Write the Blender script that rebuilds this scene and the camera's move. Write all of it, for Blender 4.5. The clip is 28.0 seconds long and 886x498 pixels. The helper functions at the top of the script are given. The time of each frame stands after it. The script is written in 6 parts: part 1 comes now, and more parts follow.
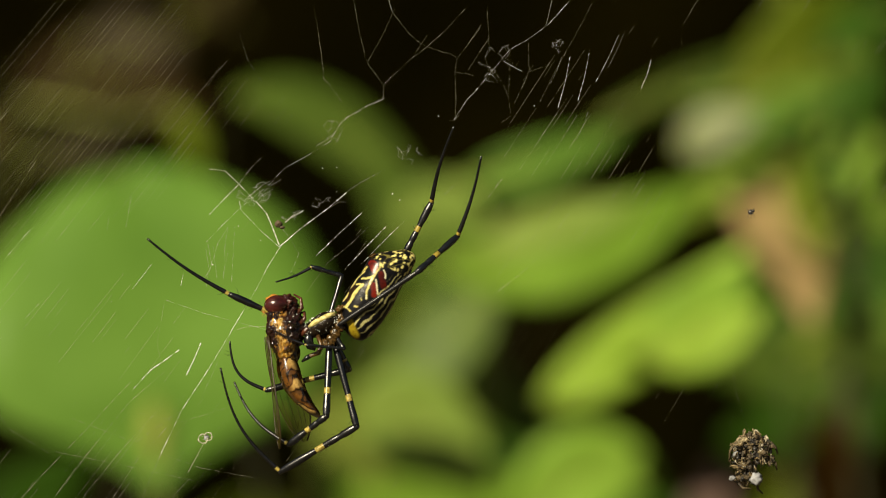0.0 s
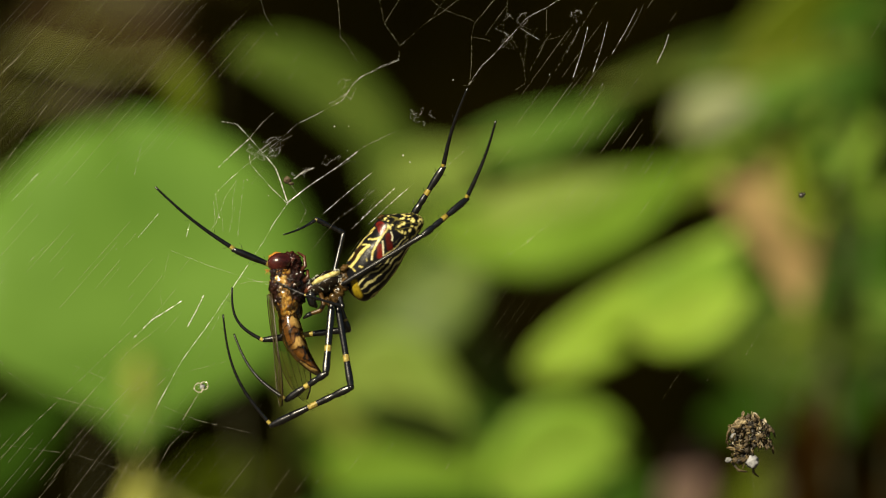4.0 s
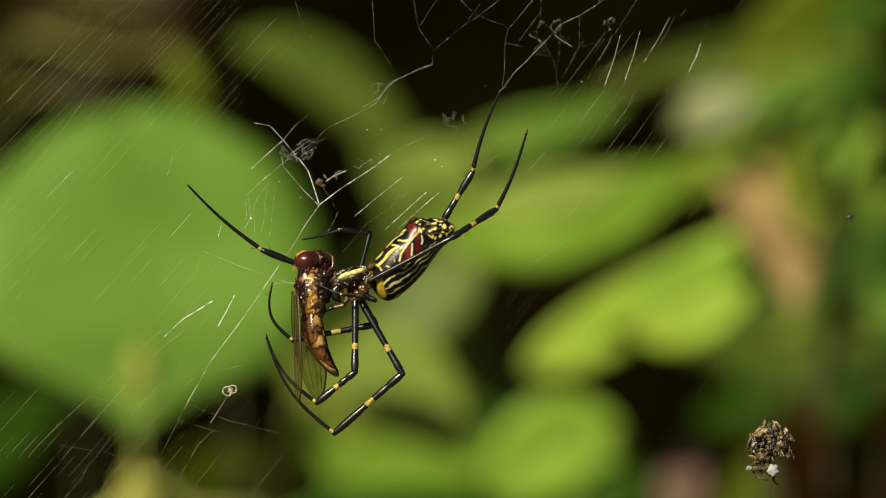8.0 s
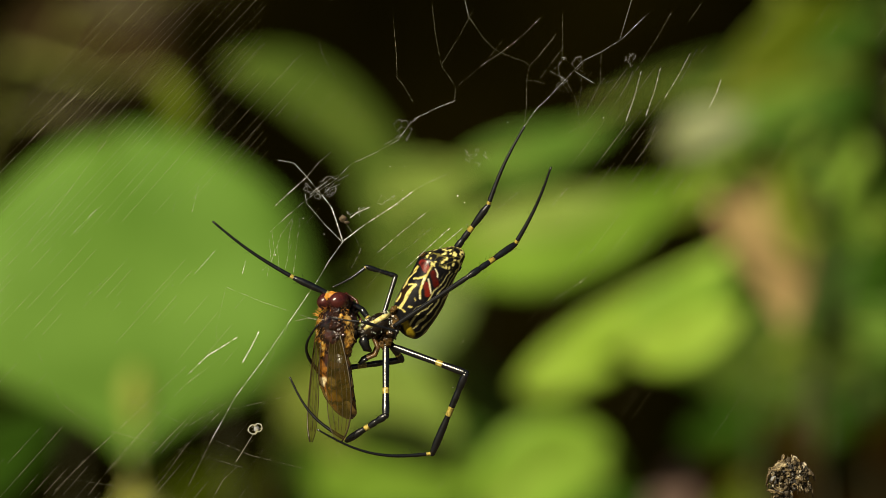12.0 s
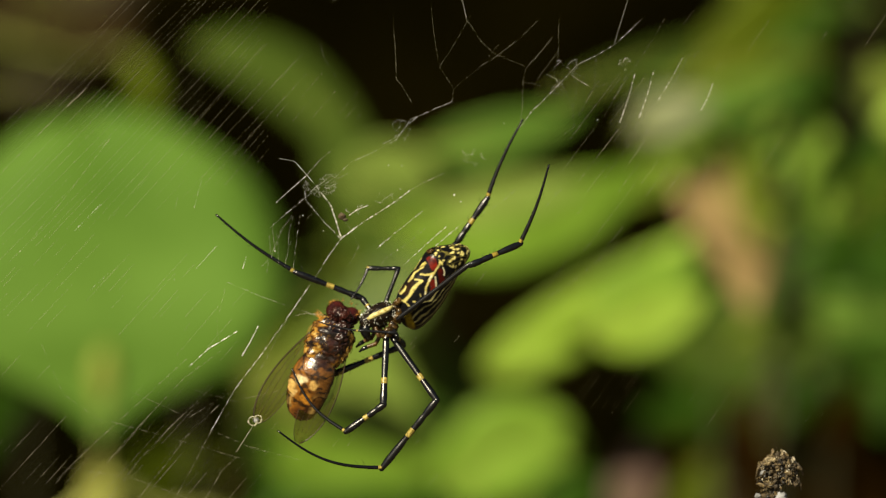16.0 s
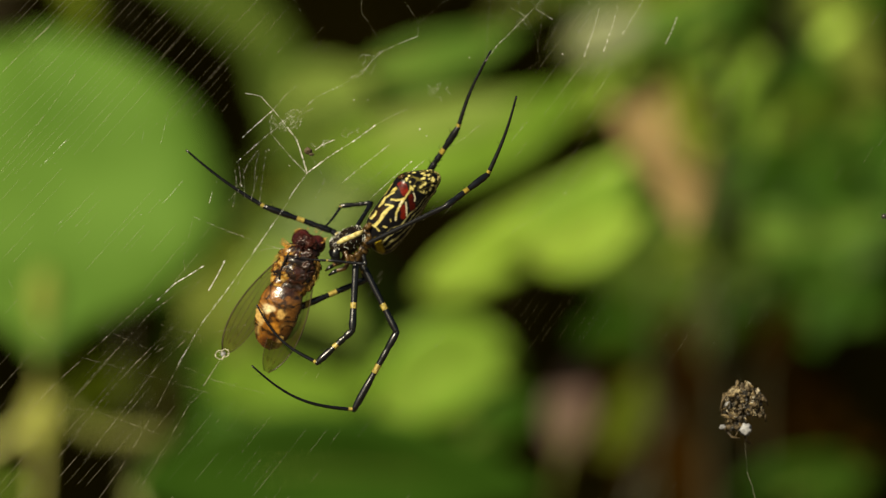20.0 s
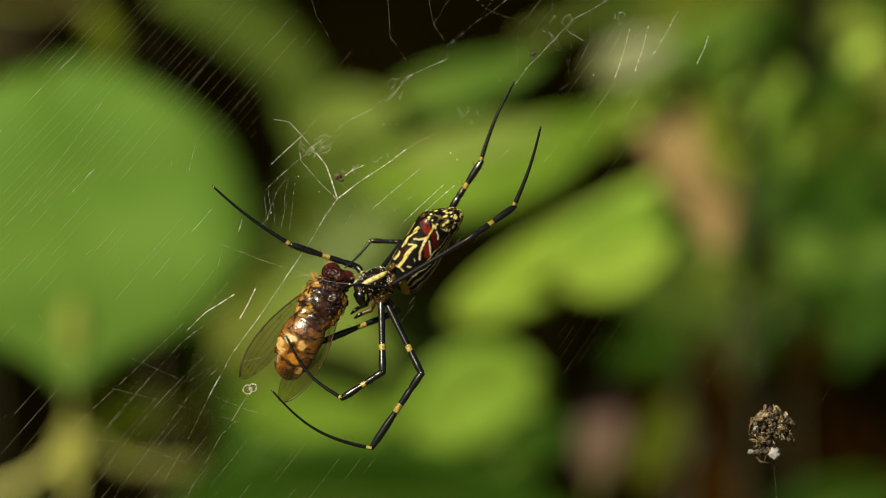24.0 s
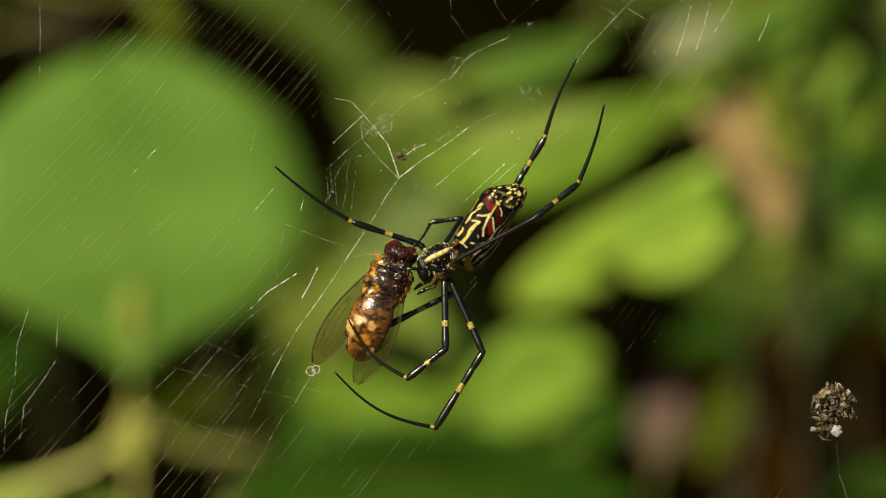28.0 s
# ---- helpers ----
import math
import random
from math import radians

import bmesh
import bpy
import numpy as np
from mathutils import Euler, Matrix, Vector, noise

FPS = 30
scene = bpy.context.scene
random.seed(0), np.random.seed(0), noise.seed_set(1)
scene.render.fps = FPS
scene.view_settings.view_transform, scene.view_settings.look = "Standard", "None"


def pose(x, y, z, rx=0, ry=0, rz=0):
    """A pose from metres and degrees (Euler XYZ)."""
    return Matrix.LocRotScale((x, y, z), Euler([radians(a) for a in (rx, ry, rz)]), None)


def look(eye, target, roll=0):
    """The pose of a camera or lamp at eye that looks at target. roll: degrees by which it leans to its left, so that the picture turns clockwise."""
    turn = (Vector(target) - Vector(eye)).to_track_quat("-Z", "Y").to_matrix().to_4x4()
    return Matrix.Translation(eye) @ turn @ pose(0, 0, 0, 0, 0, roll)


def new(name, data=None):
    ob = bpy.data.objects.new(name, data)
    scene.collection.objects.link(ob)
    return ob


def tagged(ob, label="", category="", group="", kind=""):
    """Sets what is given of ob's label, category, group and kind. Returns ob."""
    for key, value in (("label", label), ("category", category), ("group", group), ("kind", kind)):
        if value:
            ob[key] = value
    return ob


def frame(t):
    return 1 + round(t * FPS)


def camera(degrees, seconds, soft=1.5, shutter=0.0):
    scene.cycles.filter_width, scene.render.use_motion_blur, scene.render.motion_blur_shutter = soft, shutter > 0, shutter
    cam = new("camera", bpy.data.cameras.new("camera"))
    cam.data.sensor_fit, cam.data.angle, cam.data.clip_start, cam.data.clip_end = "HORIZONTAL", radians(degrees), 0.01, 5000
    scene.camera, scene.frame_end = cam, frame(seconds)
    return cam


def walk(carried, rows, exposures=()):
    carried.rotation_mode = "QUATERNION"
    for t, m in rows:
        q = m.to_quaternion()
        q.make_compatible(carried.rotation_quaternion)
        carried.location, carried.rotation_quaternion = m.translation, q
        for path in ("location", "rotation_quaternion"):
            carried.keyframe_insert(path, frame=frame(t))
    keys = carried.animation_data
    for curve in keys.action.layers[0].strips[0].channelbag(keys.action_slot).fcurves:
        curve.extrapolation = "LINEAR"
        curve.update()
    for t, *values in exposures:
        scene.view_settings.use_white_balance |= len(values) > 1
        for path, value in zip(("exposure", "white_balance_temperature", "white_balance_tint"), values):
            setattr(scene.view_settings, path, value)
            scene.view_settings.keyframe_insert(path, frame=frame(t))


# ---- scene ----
# Plan: the web hangs in the plane y = 0, its origin 1.2 m over the ground; x to the right, z up.
cam = camera(10, 28.0, soft=0.8)
cam.data.dof.use_dof = True
cam.data.dof.focus_distance = 0.722
cam.data.dof.aperture_fstop = 18.5
cam.data.dof.aperture_blades = 0
walk(cam, [
    (0, look((0.01084, -0.71472, 1.19796), (0.00548, 0, 1.20438), -3.80)),
    (0.5, look((0.01044, -0.71450, 1.19782), (0.00422, 0, 1.20412), -3.40)),
    (1, look((0.01002, -0.71426, 1.19771), (-0.00125, 0, 1.20236), -2.90)),
    (1.5, look((0.00956, -0.71405, 1.19763), (-0.00021, 0, 1.20378), -2.42)),
    (2, look((0.00909, -0.71391, 1.19758), (-0.00078, 0, 1.20599), -2.07)),
    (2.5, look((0.00858, -0.71381, 1.19754), (0.00033, 0, 1.20497), -1.88)),
    (4.5, look((0.00635, -0.71294, 1.19762), (0.00539, 0, 1.19870), -0.70)),
    (5, look((0.00574, -0.71331, 1.19769), (0.00644, 0, 1.20125), -0.58)),
    (5.5, look((0.00482, -0.71387, 1.19804), (0.00639, 0, 1.20260), -0.36)),
    (6, look((0.00388, -0.71453, 1.19840), (-0.00343, 0, 1.20507), -0.13)),
    (6.5, look((0.00293, -0.71521, 1.19878), (-0.00314, 0, 1.19686), 0.04)),
    (7, look((0.00196, -0.71585, 1.19918), (-0.00067, 0, 1.19697), 0.12)),
    (7.5, look((0.00099, -0.71643, 1.19958), (-0.00044, 0, 1.19891), 0.09)),
    (8, look((0.00000, -0.71700, 1.20000), (0.00002, 0, 1.19999), 0.00)),
    (8.5, look((-0.00088, -0.71755, 1.20036), (0.00135, 0, 1.19986), -0.05)),
    (9, look((-0.00176, -0.71807, 1.20072), (0.00258, 0, 1.19936), -0.02)),
    (9.5, look((-0.00265, -0.71854, 1.20110), (-0.00404, 0, 1.20106), -0.01)),
    (10, look((-0.00354, -0.71899, 1.20148), (-0.00356, 0, 1.19983), -0.03)),
    (10.5, look((-0.00444, -0.71946, 1.20186), (-0.00480, 0, 1.20190), -0.07)),
    (11, look((-0.00534, -0.71995, 1.20226), (-0.00311, 0, 1.19956), -0.13)),
    (11.5, look((-0.00632, -0.72048, 1.20274), (-0.00018, 0, 1.19819), -0.19)),
    (12, look((-0.00729, -0.72109, 1.20322), (-0.00324, 0, 1.20509), -0.22)),
    (12.5, look((-0.00827, -0.72201, 1.20371), (-0.00315, 0, 1.20088), -0.22)),
    (14.5, look((-0.01212, -0.73308, 1.20564), (-0.00082, 0, 1.20033), 0.22)),
    (15, look((-0.01307, -0.73442, 1.20612), (-0.00144, 0, 1.19992), 0.27)),
    (15.5, look((-0.01400, -0.73560, 1.20659), (-0.00407, 0, 1.20126), 0.32)),
    (16, look((-0.01492, -0.73675, 1.20706), (-0.00271, 0, 1.20477), 0.35)),
    (16.5, look((-0.01583, -0.73769, 1.20752), (0.00085, 0, 1.19947), 0.34)),
    (17, look((-0.01673, -0.73826, 1.20797), (0.00171, 0, 1.20085), 0.31)),
    (17.5, look((-0.01764, -0.73848, 1.20841), (0.00399, 0, 1.19934), 0.30)),
    (18, look((-0.01854, -0.73856, 1.20883), (0.00463, 0, 1.19834), 0.30)),
    (18.5, look((-0.01941, -0.73867, 1.20925), (0.00135, 0, 1.19642), 0.29)),
    (19, look((-0.02027, -0.73883, 1.20965), (-0.00080, 0, 1.19502), 0.26)),
    (19.5, look((-0.02111, -0.73893, 1.21004), (0.00056, 0, 1.19717), 0.21)),
    (20, look((-0.02192, -0.73885, 1.21041), (0.00231, 0, 1.19516), 0.17)),
    (20.5, look((-0.02205, -0.73840, 1.21041), (0.00066, 0, 1.19554), 0.14)),
    (22.5, look((-0.02232, -0.73175, 1.21025), (0.00040, 0, 1.19776), -0.60)),
    (23, look((-0.02232, -0.73142, 1.21016), (0.00379, 0, 1.19935), -0.64)),
    (23.5, look((-0.02228, -0.73136, 1.21004), (0.00076, 0, 1.19814), -0.66)),
    (24, look((-0.02221, -0.73143, 1.20991), (-0.00236, 0, 1.19879), -0.67)),
    (24.5, look((-0.02210, -0.73162, 1.20974), (-0.00324, 0, 1.19918), -0.69)),
    (25, look((-0.02196, -0.73191, 1.20955), (-0.00257, 0, 1.20380), -0.73)),
    (25.5, look((-0.02219, -0.73221, 1.20948), (-0.00245, 0, 1.20479), -0.78)),
    (26, look((-0.02239, -0.73240, 1.20938), (-0.00094, 0, 1.20539), -0.81)),
    (26.5, look((-0.02255, -0.73240, 1.20924), (-0.00149, 0, 1.20190), -0.82)),
    (27, look((-0.02266, -0.73220, 1.20908), (-0.00174, 0, 1.20216), -0.83)),
    (27.5, look((-0.02273, -0.73192, 1.20889), (-0.00562, 0, 1.19397), -0.86)),
    (28, look((-0.02276, -0.73165, 1.20866), (-0.01136, 0, 1.19582), -0.89)),
], exposures=[(0.0, 0.33, 7700, 8), (8.0, 0.35, 7700, 8), (16.0, 0.31, 7700, 8), (20.0, 0.23, 7700, 8), (23.5, 0.17, 7700, 8), (25.5, 0.10, 7700, 8), (28.0, 0.20, 7700, 8)])

# ---- light ----
SUN_FROM = Vector((-0.46, -0.70, 0.58)).normalized()
world = bpy.data.worlds.new("sky")
scene.world = world
world.use_nodes = True
sky = world.node_tree.nodes.new("ShaderNodeTexSky")
sky.sky_type = 'NISHITA'
sky.sun_disc = False
sky.sun_elevation = math.asin(SUN_FROM.z)
sky.sun_rotation = math.atan2(SUN_FROM.x, SUN_FROM.y)
backing = world.node_tree.nodes["Background"]
backing.inputs["Strength"].default_value = 0.026
world.node_tree.links.new(sky.outputs[0], backing.inputs["Color"])
sun = new("sun", bpy.data.lights.new("sun", 'SUN'))
sun.data.energy = 5.0
sun.data.angle = radians(0.53)
sun.data.color = (1.0, 0.95, 0.80)
sun.matrix_world = look(SUN_FROM * 20, (0, 0, 0))

# ---- small helpers ----
MM = 0.001
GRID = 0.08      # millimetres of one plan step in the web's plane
EYE = 0.717      # usual distance from the lens to the web


def at(u, v, y=0.0):
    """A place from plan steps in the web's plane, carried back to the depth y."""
    k = (EYE + y) / EYE * GRID * MM
    return Vector(((u - 784) * k, y, 1.2 + (441 - v) * k))


def mm(x, z, y=0.0):
    """A place near the web from millimetres off its origin."""
    return Vector((x * MM, y * MM, 1.2 + z * MM))


def part(name, bm, material, parent=None, label="", smooth=True):
    me = bpy.data.meshes.new(name)
    bm.normal_update()
    if smooth:
        for f in bm.faces:
            f.smooth = True
    bm.to_mesh(me)
    bm.free()
    for m in (material if isinstance(material, (list, tuple)) else [material]):
        me.materials.append(m)
    ob = new(name, me)
    ob.parent = parent
    if label:
        ob["label"] = label
    return ob


def thing(name, place, label, category, group="", kind=""):
    ob = new(name)
    ob.empty_display_size = 0.01
    ob.location = place
    return tagged(ob, label, category, group, kind)


def ring(bm, centre, ax_a, ax_b, n, wob=0.0):
    return [bm.verts.new(centre + (ax_a * math.cos(2 * math.pi * i / n) + ax_b * math.sin(2 * math.pi * i / n))
                         * (1 + wob * random.uniform(-1, 1))) for i in range(n)]


def skin(bm, rings, close=True):
    for a, b in zip(rings, rings[1:]):
        n = len(a)
        for i in range(n):
            bm.faces.new((a[i], a[(i + 1) % n], b[(i + 1) % n], b[i]))
    if close:
        bm.faces.new(list(reversed(rings[0])))
        bm.faces.new(rings[-1])


def tube(bm, pts, radii, n=8, close=True):
    """A round tube along points; radii one number or one a point."""
    pts = [Vector(p) for p in pts]
    if not isinstance(radii, (list, tuple)):
        radii = [radii] * len(pts)
    rings, side = [], None
    for i, p in enumerate(pts):
        d = (pts[min(i + 1, len(pts) - 1)] - pts[max(i - 1, 0)])
        d = d.normalized() if d.length > 0 else Vector((1, 0, 0))
        if side is None:
            side = d.orthogonal().normalized()
        side = (side - d * side.dot(d)).normalized()
        rings.append(ring(bm, p, side * radii[i], d.cross(side) * radii[i], n))
    skin(bm, rings, close)


def loft(bm, stations, n=24):
    """A body along x: stations of (x, half width y, half height z, lift z)."""
    rings = [ring(bm, Vector((x, 0, lift)), Vector((0, 0, rz)), Vector((0, -ry, 0)), n) for x, ry, rz, lift in stations]
    skin(bm, rings)


def refine(stations, k=4):
    """More stations between the given ones, on a smooth curve."""
    s = np.array(stations, float)
    out = []
    for i in range(len(s) - 1):
        p0, p1, p2, p3 = s[max(i - 1, 0)], s[i], s[i + 1], s[min(i + 2, len(s) - 1)]
        for j in range(k):
            t = j / k
            q = 0.5 * (2 * p1 + (p2 - p0) * t + (2 * p0 - 5 * p1 + 4 * p2 - p3) * t * t + (3 * p1 - p0 - 3 * p2 + p3) * t ** 3)
            q[1:3] = np.maximum(q[1:3], 1e-6)
            out.append(tuple(q))
    out.append(tuple(s[-1]))
    return out


def blob(bm, centre, radii, n=2, rough=0.0, turn=None):
    got = bmesh.ops.create_icosphere(bm, subdivisions=n, radius=1.0)
    m = Matrix.Translation(centre) @ (turn.to_4x4() if turn else Matrix()) @ Matrix.Diagonal((*radii, 1))
    for v in got["verts"]:
        k = 1 + rough * noise.noise(v.co * 2.3 + Vector(centre) * 900)
        v.co = m @ (v.co * k)


# ---- materials ----
def material(name):
    m = bpy.data.materials.new(name)
    m.use_nodes = True
    return m, m.node_tree.nodes, m.node_tree.links, m.node_tree.nodes["Principled BSDF"]


def ramp(nodes, links, value, stops):
    r = nodes.new("ShaderNodeValToRGB")
    e = r.color_ramp.elements
    while len(e) < len(stops):
        e.new(0.5)
    for el, (p, c) in zip(e, stops):
        el.position, el.color = p, (*c, 1)
    links.new(value, r.inputs[0])
    return r.outputs[0]


def grain(nodes, links, scale, detail=4.0, rough=0.55, warp=0.0):
    tc = nodes.new("ShaderNodeTexCoord")
    n = nodes.new("ShaderNodeTexNoise")
    n.inputs["Scale"].default_value = scale
    n.inputs["Detail"].default_value = detail
    n.inputs["Roughness"].default_value = rough
    n.inputs["Distortion"].default_value = warp
    links.new(tc.outputs["Object"], n.inputs["Vector"])
    return n.outputs["Fac"]


def bump(nodes, links, height, bsdf, strength, distance):
    b = nodes.new("ShaderNodeBump")
    b.inputs["Strength"].default_value = strength
    b.inputs["Distance"].default_value = distance
    links.new(height, b.inputs["Height"])
    links.new(b.outputs[0], bsdf.inputs["Normal"])


def plain(name, dark, light, scale, rough=0.5, relief=0.3, depth=0.0002, metal=0.0, spec=0.5):
    """A surface whose colour wanders between two tones, with fine relief."""
    m, nodes, links, p = material(name)
    g = grain(nodes, links, scale)
    links.new(ramp(nodes, links, g, [(0.3, dark), (0.7, light)]), p.inputs["Base Color"])
    p.inputs["Roughness"].default_value = rough
    p.inputs["Metallic"].default_value = metal
    p.inputs["Specular IOR Level"].default_value = spec
    bump(nodes, links, grain(nodes, links, scale * 4), p, relief, depth)
    return m


def leafy(name, dark, light, glow=0.35, rough=0.45, scale=25, shine=0.12):
    """A leaf: mottled blade, fine veins, some light passing through."""
    m, nodes, links, p = material(name)
    c = ramp(nodes, links, grain(nodes, links, scale, 5, 0.6), [(0.3, dark), (0.7, light)])
    links.new(c, p.inputs["Base Color"])
    p.inputs["Roughness"].default_value = rough
    p.inputs["Specular IOR Level"].default_value = shine
    bump(nodes, links, grain(nodes, links, scale * 12), p, 0.25, 0.0006)
    t = nodes.new("ShaderNodeBsdfTranslucent")
    links.new(c, t.inputs["Color"])
    mix = nodes.new("ShaderNodeMixShader")
    mix.inputs[0].default_value = glow
    links.new(p.outputs[0], mix.inputs[1])
    links.new(t.outputs[0], mix.inputs[2])
    links.new(mix.outputs[0], nodes["Material Output"].inputs["Surface"])
    return m


def painted(name, rough, spec, relief, coat=0.0):
    """A shell whose pigment is laid on its points as the layer 'paint', with fine grain over it."""
    m, nodes, links, p = material(name)
    a = nodes.new("ShaderNodeAttribute")
    a.attribute_name = "paint"
    mul = nodes.new("ShaderNodeMix")
    mul.data_type, mul.blend_type = 'RGBA', 'MULTIPLY'
    mul.inputs[0].default_value = 0.7
    links.new(a.outputs["Color"], mul.inputs[6])
    links.new(ramp(nodes, links, grain(nodes, links, 2400, 4), [(0.32, (0.45, 0.40, 0.34)), (0.6, (1, 1, 1))]), mul.inputs[7])
    links.new(mul.outputs[2], p.inputs["Base Color"])
    p.inputs["Roughness"].default_value = rough
    p.inputs["Specular IOR Level"].default_value = spec
    p.inputs["Coat Weight"].default_value = coat
    p.inputs["Coat Roughness"].default_value = 0.1
    bump(nodes, links, grain(nodes, links, 1500, 4), p, relief, 0.0001)
    return m


def lay_paint(ob, colours):
    layer = ob.data.color_attributes.new("paint", 'FLOAT_COLOR', 'POINT')
    flat = np.ones((len(ob.data.vertices), 4), np.float32)
    flat[:, :3] = colours
    layer.data.foreach_set("color", flat.ravel())


def soft(d, edge, blur):
    t = np.clip((edge + blur - d) / (2 * blur), 0, 1)
    return t * t * (3 - 2 * t)


def stroke(a, b, line, width, blur=0.07):
    """How far a brush of the given half width along a bent line covers the points (a, b)."""
    best = np.full(len(a), 99.0)
    for (x0, z0), (x1, z1) in zip(line, line[1:]):
        dx, dz = x1 - x0, z1 - z0
        t = np.clip(((a - x0) * dx + (b - z0) * dz) / max(dx * dx + dz * dz, 1e-9), 0, 1)
        best = np.minimum(best, np.hypot(a - x0 - t * dx, b - z0 - t * dz))
    return soft(best, width, blur)


def wander(ob, size, shift=0.0):
    return np.array([noise.noise(v.co * (1000 / size) + Vector((shift, shift, shift))) for v in ob.data.vertices])


def over(base, tone, mask):
    return base * (1 - mask[:, None]) + np.array(tone) * mask[:, None]


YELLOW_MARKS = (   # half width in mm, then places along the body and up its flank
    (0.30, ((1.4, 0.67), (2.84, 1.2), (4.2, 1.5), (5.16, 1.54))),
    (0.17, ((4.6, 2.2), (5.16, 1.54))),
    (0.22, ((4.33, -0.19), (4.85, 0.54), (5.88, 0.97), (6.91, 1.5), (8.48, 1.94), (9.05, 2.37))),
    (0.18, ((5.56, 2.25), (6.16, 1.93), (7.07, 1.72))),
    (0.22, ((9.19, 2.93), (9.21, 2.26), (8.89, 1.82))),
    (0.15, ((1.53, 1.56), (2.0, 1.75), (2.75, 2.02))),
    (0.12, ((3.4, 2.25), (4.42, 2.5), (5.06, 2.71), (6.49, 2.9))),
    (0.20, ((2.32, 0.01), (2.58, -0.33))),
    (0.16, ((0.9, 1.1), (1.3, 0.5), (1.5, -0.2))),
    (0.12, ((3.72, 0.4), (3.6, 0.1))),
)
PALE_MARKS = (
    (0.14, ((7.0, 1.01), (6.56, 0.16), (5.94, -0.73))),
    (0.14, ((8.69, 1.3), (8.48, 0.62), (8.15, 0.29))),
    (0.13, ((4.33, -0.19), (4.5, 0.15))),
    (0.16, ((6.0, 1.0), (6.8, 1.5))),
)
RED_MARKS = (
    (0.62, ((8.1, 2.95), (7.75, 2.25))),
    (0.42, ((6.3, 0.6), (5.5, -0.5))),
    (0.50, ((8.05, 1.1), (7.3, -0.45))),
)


def paint_spider(ob):
    """Black skin, yellow strokes and net, red flank marks, spots at the tail."""
    co = np.array([v.co for v in ob.data.vertices]) * 1000
    w1, w2, w3 = wander(ob, 1.5), wander(ob, 0.6, 9), wander(ob, 1.5, 31)
    x, z = co[:, 0] + 0.16 * w1 + 0.07 * w2, co[:, 2] + 0.16 * w3 + 0.07 * w2
    col = np.tile(np.array((0.006, 0.006, 0.008)), (len(x), 1))
    # wavy lines that fan over the lower flank and the back
    low = np.interp(x, (-1, 0, 1.2, 4.4, 8.5, 12), (-3.0, -4.6, -4.7, -4.1, -2.5, -1.0))
    s = (z - low) / np.maximum(1.0 - low, 0.3)
    fan = soft(-np.sin(s * 42 + 3.4 * w1 + 0.5 * x), -0.66 + 0.45 * w3, 0.2) * soft(s, 0.62, 0.06) * soft(-x, -0.6, 0.2)
    col = over(col, (0.66, 0.62, 0.28), fan * (0.75 + 0.25 * w2))
    back = soft(-np.sin(co[:, 1] * 4.2 + 1.6 * w1), -0.45, 0.15) * soft(-z, -3.0, 0.15) * soft(x, 7.2, 0.2)
    col = over(col, (0.66, 0.56, 0.16), back)
    # dark brown field under the upper edge
    col = over(col, (0.022, 0.010, 0.004), stroke(x, z, ((2.0, 1.5), (3.9, 2.0)), 0.35, 0.2))
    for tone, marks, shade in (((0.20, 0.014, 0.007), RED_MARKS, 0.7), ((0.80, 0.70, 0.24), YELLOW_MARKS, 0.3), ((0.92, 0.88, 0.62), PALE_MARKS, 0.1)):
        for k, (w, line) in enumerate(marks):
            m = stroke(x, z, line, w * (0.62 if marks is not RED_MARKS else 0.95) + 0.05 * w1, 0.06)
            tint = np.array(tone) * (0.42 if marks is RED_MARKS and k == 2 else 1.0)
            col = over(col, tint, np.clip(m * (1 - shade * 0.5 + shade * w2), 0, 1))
    # spots and dashes at the tail
    rng = np.random.default_rng(4)
    tail = soft(-(x + 0.35 * z), -9.9, 0.12)
    spots = np.zeros(len(x))
    rear = np.flatnonzero(co[:, 0] > 8.6)
    for k in range(210):
        c = co[rng.choice(rear)]
        r, a = rng.uniform(0.09, 0.19), rng.uniform(-0.9, 0.9)
        d = co - c
        along, across = d[:, 0] * np.cos(a) + d[:, 2] * np.sin(a), -d[:, 0] * np.sin(a) + d[:, 2] * np.cos(a)
        spots = np.maximum(spots, soft(np.sqrt((along / 1.8) ** 2 + across ** 2 + d[:, 1] ** 2), r, 0.05))
    thin = soft(np.abs(np.sin(x * 3.3 + 3 * w1) + np.cos(z * 3.6 + 3 * w3)), 0.18, 0.12)
    col = over(col, (0.006, 0.006, 0.007), tail)
    col = over(col, (0.40, 0.35, 0.08), tail * thin * 0.35)
    col = over(col, (0.78, 0.70, 0.26), tail * spots)
    # plain yellow patch low at the front
    col = over(col, (0.34, 0.25, 0.02), stroke(x, z, ((0.45, -1.3), (0.1, -2.4), (-0.1, -3.4)), 0.48, 0.2))
    lay_paint(ob, np.clip(col, 0.003, 1))


